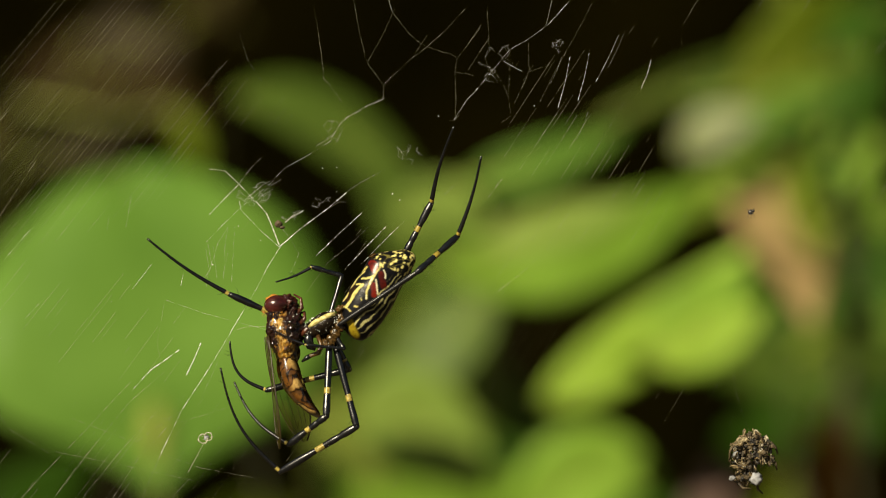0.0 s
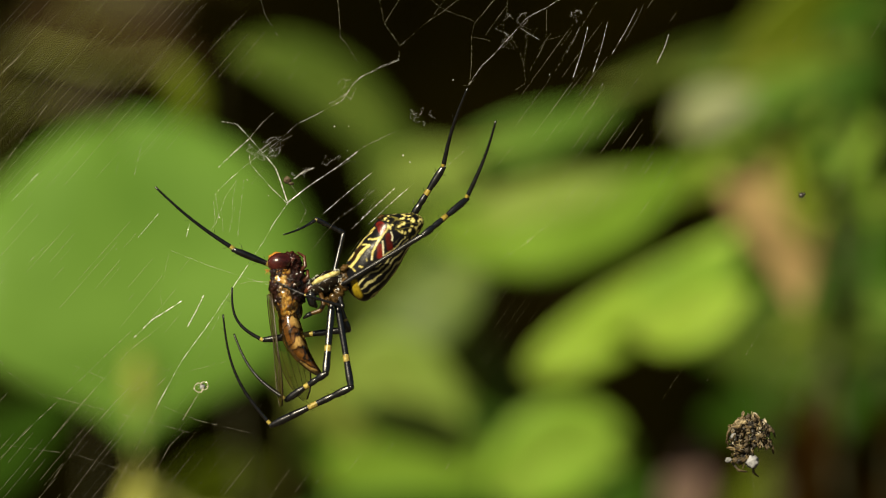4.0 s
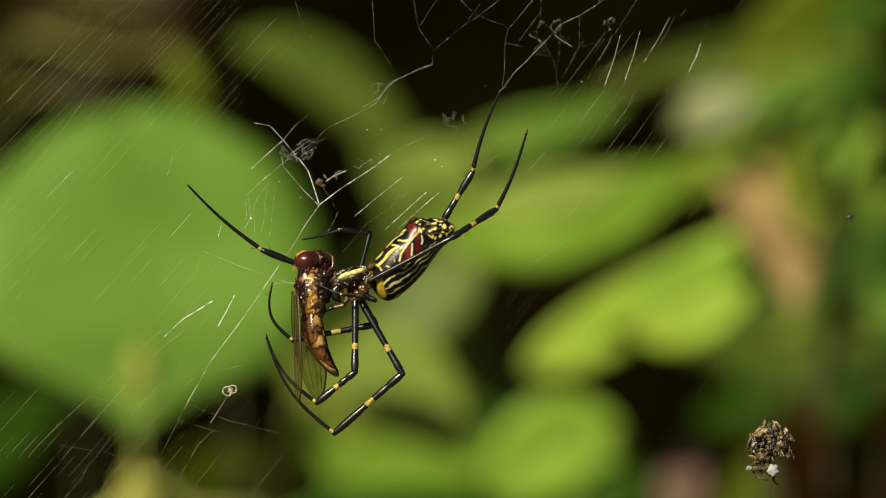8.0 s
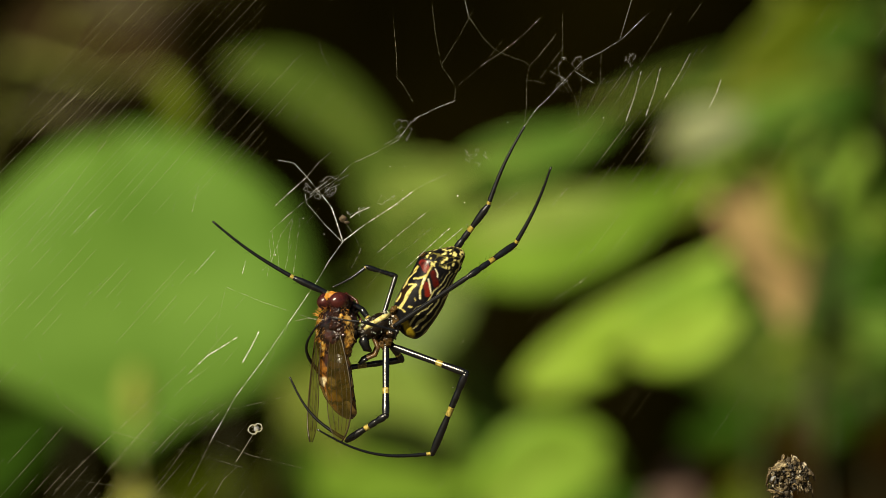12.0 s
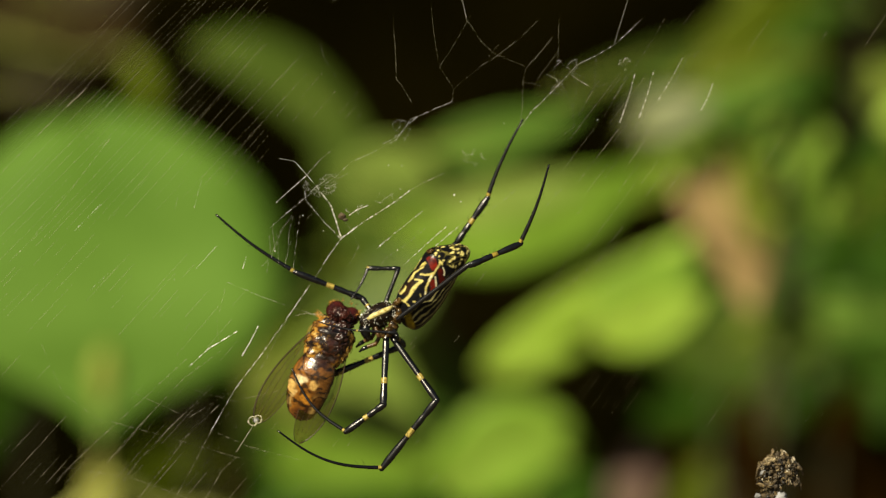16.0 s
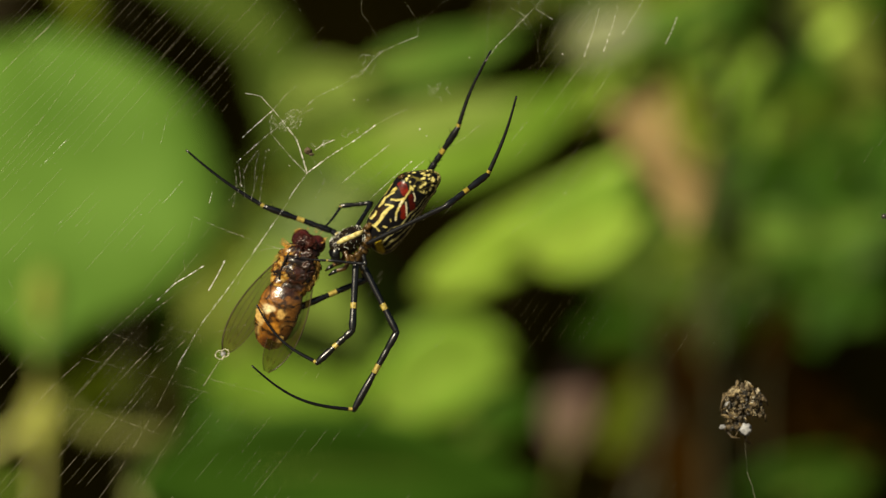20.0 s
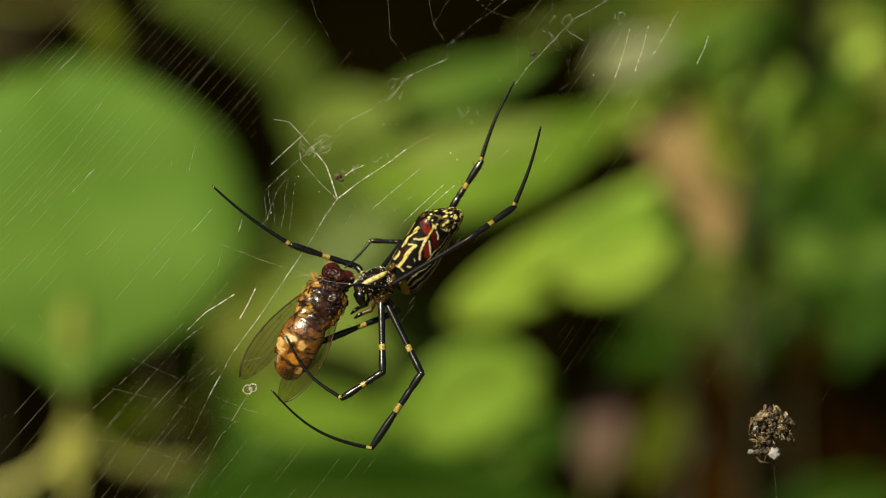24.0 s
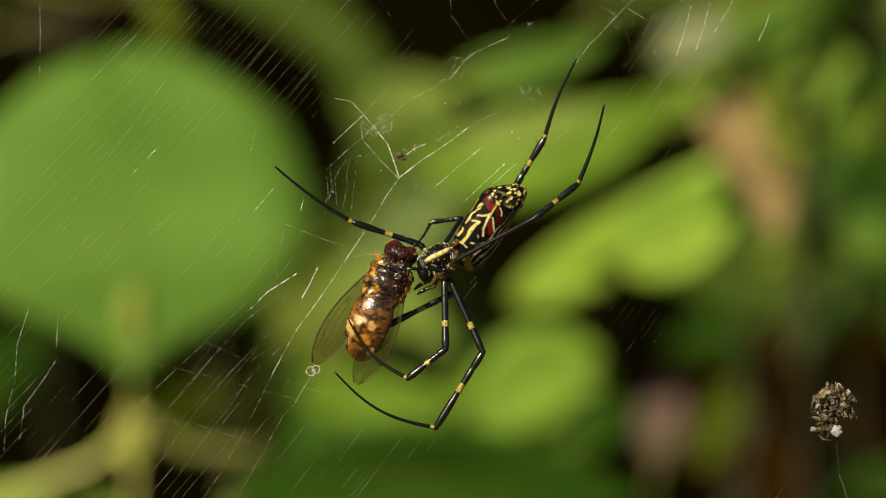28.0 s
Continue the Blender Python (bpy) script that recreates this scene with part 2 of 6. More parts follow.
def paint_fly(ob):
    """Amber plates with cream spots and thin dark bows, darker towards the tip; one side is painted lit, the other
    shaded.
    """
    co = np.array([v.co for v in ob.data.vertices]) * 1000
    w1, w2, w3 = wander(ob, 1.6, 3), wander(ob, 0.7, 17), wander(ob, 2.6, 41)
    x, y, z = co[:, 0] + 0.30 * w1, co[:, 1] + 0.30 * w2, co[:, 2]
    col = np.tile(np.array((0.27, 0.105, 0.016)), (len(x), 1))
    col = over(col, (0.050, 0.018, 0.006), np.clip(0.45 + 1.6 * w3 + 0.9 * w2, 0, 1) * 0.85)
    col = over(col, (0.075, 0.016, 0.007), soft(-x, -11.4, 0.5) * 0.8)
    # light and shade painted in: amber brighter on one side, browner on the other
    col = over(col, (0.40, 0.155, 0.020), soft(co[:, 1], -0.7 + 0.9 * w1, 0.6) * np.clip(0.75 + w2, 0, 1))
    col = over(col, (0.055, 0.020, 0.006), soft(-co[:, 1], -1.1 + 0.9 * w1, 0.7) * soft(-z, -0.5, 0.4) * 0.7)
    # bows where the plates meet
    for bx, wide in ((4.3, 0.35), (6.3, 0.15), (8.5, 0.24), (10.6, 0.14)):
        bow = bx + 0.40 * np.cos(co[:, 1] * 1.9) + 0.35 * w1
        col = over(col, (0.012, 0.006, 0.004), soft(np.abs(x - bow), wide * (1 + 0.8 * w2), 0.08) * np.clip(0.8 + 1.1 * w3, 0, 1))
    # dark blotches between them
    col = over(col, (0.018, 0.008, 0.004), soft(-(w2 + 0.7 * w1), -0.17, 0.10) * 0.85)
    col = over(col, (0.040, 0.012, 0.004), soft(-(w3 - 0.4 * w1), -0.16, 0.10) * soft(-co[:, 1], 0.6, 0.6) * 0.8)
    # pale windows on the back, the two sides unlike
    for sx, sy, rx, ry, tone in ((7.35, -1.3, 0.85, 1.0, (0.88, 0.76, 0.46)), (7.5, 0.9, 0.7, 0.7, (0.62, 0.38, 0.12)), (9.6, -1.75, 0.7, 0.55, (0.74, 0.50, 0.20)), (9.7, 0.5, 0.7, 1.0, (0.55, 0.23, 0.03))):
        d = np.hypot((x - sx) / rx, (y - sy) / ry) + 0.35 * w2
        col = over(col, tone, soft(d, 0.85, 0.22) * soft(-z, -0.6, 0.3))
    # mottled flanks with thin slanting dark bows and tan streaks
    flank = soft(-np.abs(co[:, 1]), -1.6, 0.5)
    slant = np.sin(x * 1.9 - np.abs(z - 0.4) * 2.6 + 2.6 * w1 + 1.4 * w3)
    col = over(col, (0.17, 0.070, 0.014), flank * 0.5)
    col = over(col, (0.72, 0.46, 0.15), soft(-slant, -0.45 - 0.5 * w2, 0.15) * flank * np.clip(0.75 + 1.6 * w3, 0, 1))
    col = over(col, (0.010, 0.005, 0.003), soft(np.abs(slant + 0.2), 0.30 + 0.35 * w2, 0.10) * flank)
    lay_paint(ob, np.clip(col, 0.003, 1))


def paint_thorax(ob):
    """Nearly black shell, its dark side of the back partly painted shade; golden down over the other side and along the
    middle of the flanks.
    """
    co = np.array([v.co for v in ob.data.vertices]) * 1000
    y, z = co[:, 1], co[:, 2]
    w1, w2, w3 = wander(ob, 1.3, 5), wander(ob, 0.45, 23), wander(ob, 0.9, 51)
    col = np.tile(np.array((0.007, 0.003, 0.003)), (len(w1), 1))
    col = over(col, (0.045, 0.012, 0.006), soft(-(w3 + 0.5 * w2), 0.05, 0.15))
    back = soft(y + 0.35 * np.clip(-co[:, 0], 0, 3), -0.9 + 1.5 * w1, 0.4)
    flank = soft(-y, -1.9 - 0.6 * w1, 0.3) * soft(np.abs(z - 0.35), 1.15 + 0.7 * w3, 0.35)
    down = np.maximum(back, flank)
    col = over(col, (0.20, 0.078, 0.012), down * soft(-(w3 + 0.6 * w2), 0.22, 0.2))
    col = over(col, (0.46, 0.22, 0.028), down * soft(-(w1 + 0.9 * w2), -0.05, 0.15))
    col = over(col, (0.78, 0.55, 0.18), down * soft(-(w2 + 0.5 * w1), -0.34, 0.08))
    col = over(col, (0.008, 0.004, 0.003), soft(-(w3 - 0.6 * w1), -0.22, 0.08) * 0.9)
    lay_paint(ob, np.clip(col, 0.003, 1))


def wing_film():
    m, nodes, links, p = material("wing_membrane")
    links.new(ramp(nodes, links, grain(nodes, links, 380, 3), [(0.3, (0.026, 0.020, 0.003)), (0.7, (0.075, 0.058, 0.010))]), p.inputs["Base Color"])
    p.inputs["Roughness"].default_value = 0.3
    p.inputs["Specular IOR Level"].default_value = 0.04
    p.inputs["Alpha"].default_value = 0.5
    bump(nodes, links, grain(nodes, links, 900), p, 0.3, 0.0001)
    return m


def silk_mat(name, tone, alpha=1.0):
    m, nodes, links, p = material(name)
    links.new(ramp(nodes, links, grain(nodes, links, 260, 3), [(0.30, tuple(c * 0.6 for c in tone)), (0.55, tone)]), p.inputs["Base Color"])
    p.inputs["Roughness"].default_value = 0.15
    p.inputs["Specular IOR Level"].default_value = 0.9
    p.inputs["Alpha"].default_value = alpha
    return m


M_BLACK = plain("spider_leg_black", (0.0015, 0.0018, 0.0024), (0.006, 0.007, 0.010), 1100, 0.27, 0.35, 0.00006, 0, 0.85)
M_BAND = plain("spider_leg_yellow", (0.08, 0.055, 0.006), (0.64, 0.50, 0.13), 2600, 0.35, 0.1, 0.00003)
M_BAND_DIM = plain("spider_leg_olive", (0.05, 0.035, 0.004), (0.46, 0.34, 0.06), 1700, 0.35, 0.1, 0.00003)
M_CARAPACE = plain("spider_carapace", (0.002, 0.0015, 0.0015), (0.020, 0.012, 0.006), 1500, 0.22, 0.5, 0.0001, 0, 0.5)
M_STRIPE = plain("carapace_yellow_stripe", (0.30, 0.22, 0.03), (0.95, 0.86, 0.40), 2100, 0.4, 0.4, 0.0001)
M_COXA = plain("spider_coxa_brown", (0.005, 0.003, 0.001), (0.13, 0.07, 0.020), 1700, 0.2, 0.3, 0.00015)
M_PALP = plain("spider_palp_amber", (0.02, 0.008, 0.003), (0.16, 0.08, 0.02), 1300, 0.3, 0.4, 0.0001)
M_ABDOMEN = painted("spider_abdomen_skin", 0.28, 0.22, 0.35)
M_FLYAB = painted("fly_abdomen_skin", 0.25, 0.5, 0.8, 1.0)
M_THORAX = painted("fly_thorax_hairy", 0.25, 0.6, 1.0, 0.7)
M_FLANK = plain("fly_shoulder_maroon", (0.003, 0.002, 0.002), (0.040, 0.012, 0.006), 900, 0.14, 0.4, 0.0002, 0, 0.7)
M_CHEST = plain("fly_chest_dark", (0.003, 0.002, 0.002), (0.030, 0.009, 0.005), 700, 0.16, 0.5, 0.0002, 0, 0.6)
M_EYE = plain("fly_eye_maroon", (0.012, 0.002, 0.003), (0.085, 0.016, 0.013), 650, 0.24, 0.5, 0.0001, 0, 0.6)
M_FACE = plain("fly_face_orange", (0.36, 0.12, 0.015), (0.72, 0.36, 0.06), 600, 0.5, 0.6, 0.0002)
M_HEAD = plain("fly_head_brown", (0.005, 0.002, 0.002), (0.060, 0.013, 0.008), 900, 0.17, 0.5, 0.0003)
M_FUR = plain("fly_fur_ginger", (0.16, 0.068, 0.009), (0.55, 0.32, 0.06), 900, 0.3, 0.5, 0.0002)
M_FLYLEG = plain("fly_leg_brown", (0.015, 0.006, 0.004), (0.10, 0.03, 0.015), 500, 0.25, 0.5, 0.0002, 0, 0.7)
M_HUSK = plain("seed_husk", (0.02, 0.012, 0.006), (0.13, 0.09, 0.05), 700, 0.6, 0.7, 0.0002)
M_WING = wing_film()
M_VEIN = plain("wing_vein", (0.02, 0.012, 0.005), (0.06, 0.04, 0.015), 500, 0.4, 0.2, 0.0001)
M_SILK = silk_mat("silk_bright", (0.94, 0.94, 0.88))
M_SILK_FAINT = silk_mat("silk_faint", (0.80, 0.80, 0.70), 0.42)
M_SILK_DIM = silk_mat("silk_dim", (0.62, 0.60, 0.45), 0.6)
M_CRUMB = plain("debris_crumb", (0.012, 0.008, 0.004), (0.17, 0.12, 0.06), 700, 0.6, 0.7, 0.0004)
def crumb_mat():
    m, nodes, links, p = material("debris_crumb_mixed")
    info = nodes.new("ShaderNodeObjectInfo")
    tone = ramp(nodes, links, info.outputs["Random"], [(0.0, (0.010, 0.007, 0.004)), (0.28, (0.050, 0.034, 0.015)), (0.55, (0.22, 0.15, 0.06)), (0.8, (0.42, 0.33, 0.18)), (1.0, (0.80, 0.75, 0.62))])
    mul = nodes.new("ShaderNodeMix")
    mul.data_type, mul.blend_type = 'RGBA', 'MULTIPLY'
    mul.inputs[0].default_value = 1.0
    links.new(tone, mul.inputs[6])
    links.new(ramp(nodes, links, grain(nodes, links, 3200, 4), [(0.38, (0.12, 0.10, 0.08)), (0.65, (1, 1, 1))]), mul.inputs[7])
    links.new(mul.outputs[2], p.inputs["Base Color"])
    p.inputs["Roughness"].default_value = 0.6
    bump(nodes, links, grain(nodes, links, 2600), p, 0.5, 0.0002)
    return m


M_CRUMB_MIX = crumb_mat()
M_FLAKE = plain("debris_pale_flake", (0.10, 0.10, 0.10), (0.40, 0.41, 0.44), 500, 0.5, 0.5, 0.0002)
M_GNAT = plain("gnat_body", (0.012, 0.011, 0.010), (0.05, 0.045, 0.04), 700, 0.4, 0.4, 0.0001)
M_LEAF = leafy("leaf_mid_green", (0.104, 0.228, 0.031), (0.166, 0.325, 0.055))
M_LEAF_FRESH = leafy("leaf_fresh_green", (0.165, 0.310, 0.032), (0.305, 0.525, 0.075))
# deep green; in the hedge and bushes it also stands in for shade
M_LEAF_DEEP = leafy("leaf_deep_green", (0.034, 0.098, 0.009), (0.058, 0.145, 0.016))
M_LEAF_PALE = leafy("leaf_pale_green", (0.19, 0.30, 0.050), (0.285, 0.41, 0.090))
M_LEAF_LIME = leafy("leaf_lime", (0.255, 0.42, 0.040), (0.45, 0.70, 0.115), 0.3)
M_LEAF_OLIVE = leafy("leaf_olive", (0.095, 0.145, 0.008), (0.155, 0.215, 0.018))
M_LEAF_DULL = leafy("leaf_dull_green", (0.075, 0.135, 0.018), (0.120, 0.190, 0.034))
M_LEAF_SOFT = leafy("leaf_soft_olive", (0.14, 0.19, 0.030), (0.21, 0.27, 0.055))
M_LEAF_STRAW = leafy("leaf_straw_yellow", (0.34, 0.36, 0.07), (0.52, 0.54, 0.15), 0.2)
M_LEAF_GREY = leafy("leaf_grey_green", (0.24, 0.28, 0.14), (0.33, 0.37, 0.21), 0.2)
M_LEAF_TAN = leafy("leaf_dry_tan", (0.28, 0.19, 0.082), (0.46, 0.325, 0.155), 0.2)
M_LEAF_MAUVE = leafy("leaf_dry_mauve", (0.115, 0.075, 0.062), (0.21, 0.14, 0.115), 0.1)
# browns set dark: the dim corner's shade is put into the leaf colour
M_LEAF_BROWN = leafy("leaf_shade_brown", (0.018, 0.013, 0.006), (0.042, 0.028, 0.013), 0.1, 0.7, 25, 0.0)
M_LEAF_UMBER = leafy("leaf_shade_umber", (0.036, 0.030, 0.020), (0.075, 0.060, 0.038), 0.1, 0.7, 25, 0.0)
# near-black rust: shade deep in the hedge is put into the leaf colour
M_LEAF_RUST = leafy("leaf_shade_rust", (0.012, 0.006, 0.0008), (0.028, 0.012, 0.0018), 0.1, 0.7, 25, 0.0)
M_MIDRIB = leafy("leaf_midrib", (0.24, 0.29, 0.05), (0.34, 0.39, 0.09), 0.2)
M_STEM = plain("stem_green", (0.12, 0.15, 0.03), (0.26, 0.28, 0.07), 60, 0.5, 0.4, 0.0005)
M_STEM_DARK = plain("stem_dark", (0.02, 0.02, 0.008), (0.06, 0.06, 0.02), 60, 0.6, 0.4, 0.0005)
M_STEM_PALE = plain("stem_straw", (0.46, 0.50, 0.11), (0.68, 0.70, 0.22), 60, 0.5, 0.4, 0.0005)
# soil near black: the shade behind the plants is put into its colour
M_SOIL = plain("earth_shade_dark", (0.014, 0.013, 0.002), (0.060, 0.048, 0.007), 5, 0.9, 0.8, 0.02, 0, 0.0)
M_GROUND = plain("ground_litter", (0.03, 0.022, 0.012), (0.09, 0.07, 0.03), 8, 0.9, 0.8, 0.02)

# ---- ground and bank ----
def ground():
    bm = bmesh.new()
    n = 40
    grid = []
    for i in range(n + 1):
        row = []
        for j in range(n + 1):
            x = 60 * ((i / n) * 2 - 1) ** 3
            y = 60 * ((j / n) * 2 - 1) ** 3
            row.append(bm.verts.new((x, y, 0.03 * noise.noise(Vector((x, y, 0)) * 0.7))))
        grid.append(row)
    for i in range(n):
        for j in range(n):
            bm.faces.new((grid[i][j], grid[i + 1][j], grid[i + 1][j + 1], grid[i][j + 1]))
    tagged(part("ground", bm, M_GROUND), "dark forest ground with leaf litter", "ground", kind="structure")


def bank():
    """The earth bank behind the plants, coloured near black for shade, with an added unseen overhanging brow to shadow
    it.
    """
    bm = bmesh.new()
    prof = [(3.0, -0.1), (3.5, 0.3), (3.75, 0.9), (3.8, 1.5), (3.6, 1.9), (2.9, 2.15), (2.1, 2.2), (1.7, 2.5), (2.0, 3.2), (5.0, 3.6), (9.0, 3.5), (9.0, -0.1)]
    rings = []
    for i in range(41):
        x = -6 + 12 * i / 40
        rings.append([bm.verts.new((x, y + 0.16 * noise.noise(Vector((x * 1.3, y, z * 1.5))), z + 0.08 * noise.noise(Vector((x, z, y)) * 2))) for y, z in prof])
    for a, b in zip(rings, rings[1:]):
        for k in range(len(prof) - 1):
            bm.faces.new((a[k], b[k], b[k + 1], a[k + 1]))
    tagged(part("bank", bm, M_SOIL), "earth bank coloured dark for shade, with an added overhanging brow", "bank", kind="structure")


ground()
bank()


# ---- plants ----
def bez(a, b, c, t):
    return a * (1 - t) ** 2 + b * (2 * t * (1 - t)) + c * t * t


# half width of the heart-shaped leaf from its tip to its lobes
HEART = ((0, 0.085, 0.153, 0.22, 0.288, 0.407, 0.61, 0.73, 0.83, 0.95, 0.98, 1), (0.02, 0.16, 0.39, 0.70, 0.90, 1.0, 0.98, 0.89, 0.73, 0.40, 0.24, 0.05))


def blade(parent, name, spine, width, y, mat, tilt=0.0, fold=0.12, heart=False, lean=0.0, label="", wave=0.03, rib=0.0011, back=0.0):
    """One leaf: a blade along a bent spine, with thickness, a fold at the midrib and a wavy edge, and its midrib."""
    a, b, c = (at(*spine[0], y + back), at(*spine[1], y + lean * 0.5), at(*spine[2], y + lean))
    wmm = width * (EYE + y) / EYE * GRID * MM
    n, k = 26, 8
    bm = bmesh.new()
    rows, mid = [], []
    seed = random.uniform(0, 50)
    for i in range(n + 1):
        t = i / n
        p = bez(a, b, c, t)
        d = (bez(a, b, c, min(t + 0.01, 1)) - bez(a, b, c, max(t - 0.01, 0))).normalized()
        side = d.cross(Vector((0, -1, 0))).normalized()
        side = (side * math.cos(radians(tilt)) + d.cross(side) * math.sin(radians(tilt))).normalized()
        up = side.cross(d).normalized()
        if heart:
            w = float(np.interp(t, *HEART))
        else:
            w = max(0.02, math.sin(math.pi * (t ** 0.85)) ** 0.8)
        row = []
        for j in range(k + 1):
            s = j / k * 2 - 1
            ww = wmm * 0.5 * w * (1 + wave * noise.noise(Vector((t * 5, s * 2, seed))) * abs(s))
            notch = Vector((0, 0, 0))
            if heart and t > 0.8:
                notch = -d * wmm * 0.05 * (1 - abs(s)) * (t - 0.8) * 5
            row.append(bm.verts.new(p + side * s * ww + up * (fold * abs(s) * ww + wmm * 0.05 * noise.noise(Vector((t * 3, s * 1.5, seed + 9)))) + notch))
        rows.append(row)
        mid.append(p - up * wmm * 0.004)
    for r0, r1 in zip(rows, rows[1:]):
        for j in range(k):
            bm.faces.new((r0[j], r0[j + 1], r1[j + 1], r1[j]))
    bmesh.ops.recalc_face_normals(bm, faces=bm.faces)
    bmesh.ops.solidify(bm, geom=bm.faces[:], thickness=0.0004)
    inv = Vector(parent.location)
    for v in bm.verts:
        v.co -= inv
    leaf = part(name, bm, mat, parent, label)
    bm = bmesh.new()
    tube(bm, [p - inv for p in mid], [0.0003 + rib * math.exp(-((i / n - 0.21) / 0.08) ** 2) if rib > 0.002 else rib * (1 - 0.75 * i / n) for i in range(n + 1)], 6)
    part("midrib", bm, M_MIDRIB, leaf)
    return leaf


def stem(parent, pts, r0, r1, mat=None, name="stem"):
    bm = bmesh.new()
    fine = []
    pts = [Vector(p) - parent.location for p in pts]
    for i in range(len(pts) - 1):
        for j in range(5):
            fine.append(pts[i].lerp(pts[i + 1], j / 5))
    fine.append(pts[-1])
    m = len(fine) - 1
    tube(bm, fine, [r0 + (r1 - r0) * i / m for i in range(m + 1)], 8)
    return part(name, bm, mat or M_STEM, parent)


def foot(u, y):
    p = at(u, 441, y)
    return Vector((p.x, y, 0.0))


def plants():
    vine = thing("vine", foot(250, 1.0), "straw-stemmed vine with one broad heart-shaped green leaf", "plant")
    blade(vine, "leaf", [(243, 776), (262, 500), (215, 184)], 655, 0.93, M_LEAF, 6, 0.05, True, 0.05, "broad sunlit heart-shaped leaf", 0.03, 0.005, 0.018)
    stem(vine, [at(243, 772, 0.948), at(248, 830, 0.96), at(250, 880, 0.97), at(230, 1200, 0.99), foot(250, 1.0)], 0.0013, 0.0010, M_STEM_PALE, "petiole")
    stem(vine, [at(275, 850, 0.97), at(340, 905, 0.97), at(480, 912, 0.975)], 0.0026, 0.002, M_STEM, "side_shoot")
    stem(vine, [at(275, 850, 0.97), at(165, 930, 0.97), at(-60, 1010, 0.975)], 0.0018, 0.0015, M_STEM_PALE, "side_shoot")
    blade(vine, "leaf", [(248, 935), (226, 885), (246, 815)], 48, 0.95, M_LEAF_STRAW, 0, 0.1, False, 0.0, "small yellowish leaf at the node")

    low = thing("vine", foot(700, 0.86), "low vine with a broad deep green leaf", "plant")
    blade(low, "leaf", [(400, 1000), (760, 930), (1150, 1010)], 250, 0.86, M_LEAF_DEEP, 20, 0.08, rib=0.0003)
    stem(low, [at(400, 1000, 0.86), at(520, 1300, 0.86), foot(700, 0.86)], 0.0018, 0.003)

    arch = thing("shrub", foot(560, 1.2), "shrub with drooping pale green leaves", "shrub")
    blade(arch, "leaf", [(415, 80), (615, 70), (785, 400)], 112, 1.2, M_LEAF_DULL, -12, 0.15, False, 0.02)
    blade(arch, "leaf", [(640, 200), (740, 300), (720, 470)], 110, 1.3, M_LEAF_DULL, 15, 0.1)
    blade(arch, "leaf", [(690, 320), (780, 270), (850, 330)], 110, 1.2, M_LEAF_PALE, 10, 0.1)
    blade(arch, "leaf", [(690, 360), (770, 360), (850, 460)], 120, 1.15, M_LEAF_DULL, 10, 0.1)
    blade(arch, "leaf", [(850, 440), (760, 540), (640, 640)], 150, 1.22, M_LEAF_DULL, 25, 0.1)
    blade(arch, "leaf", [(700, 480), (800, 560), (850, 700)], 120, 1.25, M_LEAF_SOFT, 5, 0.1)
    blade(arch, "leaf", [(790, 590), (870, 665), (960, 735)], 100, 1.27, M_LEAF_DULL, 5, 0.1)
    blade(arch, "leaf", [(590, 640), (720, 640), (820, 810)], 190, 1.10, M_LEAF_PALE, 5, 0.1)
    blade(arch, "leaf", [(500, 620), (590, 670), (640, 790)], 110, 1.15, M_LEAF_SOFT, 10, 0.1)
    blade(arch, "leaf", [(560, 800), (720, 850), (890, 790)], 165, 1.22, M_LEAF_FRESH, 15, 0.1)
    stem(arch, [at(395, 130, 1.12), at(380, 400, 1.3), at(430, 900, 1.3), foot(560, 1.2)], 0.0008, 0.0015, M_STEM_DARK)
    stem(arch, [at(520, 720, 1.18), at(480, 900, 1.25), at(430, 1000, 1.3)], 0.0012, 0.002, None, "petiole")
    stem(arch, [at(860, 420, 1.22), at(880, 700, 1.35), at(700, 1300, 1.3), foot(560, 1.2)], 0.0008, 0.0015, M_STEM_DARK, "petiole")

    right = thing("shrub", foot(1180, 1.15), "sunlit shrub with long green and lime leaves", "shrub")
    blade(right, "leaf", [(815, 255), (960, 245), (1110, 178)], 88, 1.0, M_LEAF, 10, 0.1)
    blade(right, "leaf", [(770, 395), (990, 440), (1240, 285)], 165, 1.1, M_LEAF_FRESH, -6, 0.08, False, 0.03)
    blade(right, "leaf", [(840, 370), (980, 345), (1130, 310)], 80, 1.06, M_LEAF_PALE, -6, 0.08)
    blade(right, "leaf", [(925, 650), (1090, 590), (1310, 400)], 112, 1.08, M_LEAF_LIME, 2, 0.08)
    blade(right, "leaf", [(1120, 560), (1215, 520), (1315, 430)], 120, 1.04, M_LEAF_FRESH, 2, 0.1)
    blade(right, "leaf", [(1120, 585), (1225, 580), (1330, 505)], 98, 1.03, M_LEAF_LIME, 2, 0.1)
    blade(right, "leaf", [(1170, 335), (1250, 310), (1340, 240)], 70, 1.25, M_LEAF_LIME, 20, 0.1)
    blade(right, "leaf", [(1450, 545), (1590, 570), (1780, 520)], 95, 1.2, M_LEAF, 10, 0.1)
    blade(right, "leaf", [(1290, 570), (1400, 560), (1560, 610)], 95, 1.35, M_LEAF_DULL, 10, 0.1)
    blade(right, "leaf", [(1270, 135), (1380, 110), (1500, 90)], 52, 1.2, M_LEAF_OLIVE, 0, 0.1)
    blade(right, "leaf", [(1195, 218), (1260, 190), (1345, 165)], 78, 1.12, M_LEAF_GREY, 0, 0.1)
    blade(right, "leaf", [(1280, 196), (1380, 170), (1500, 120)], 74, 1.14, M_LEAF, 0, 0.1)
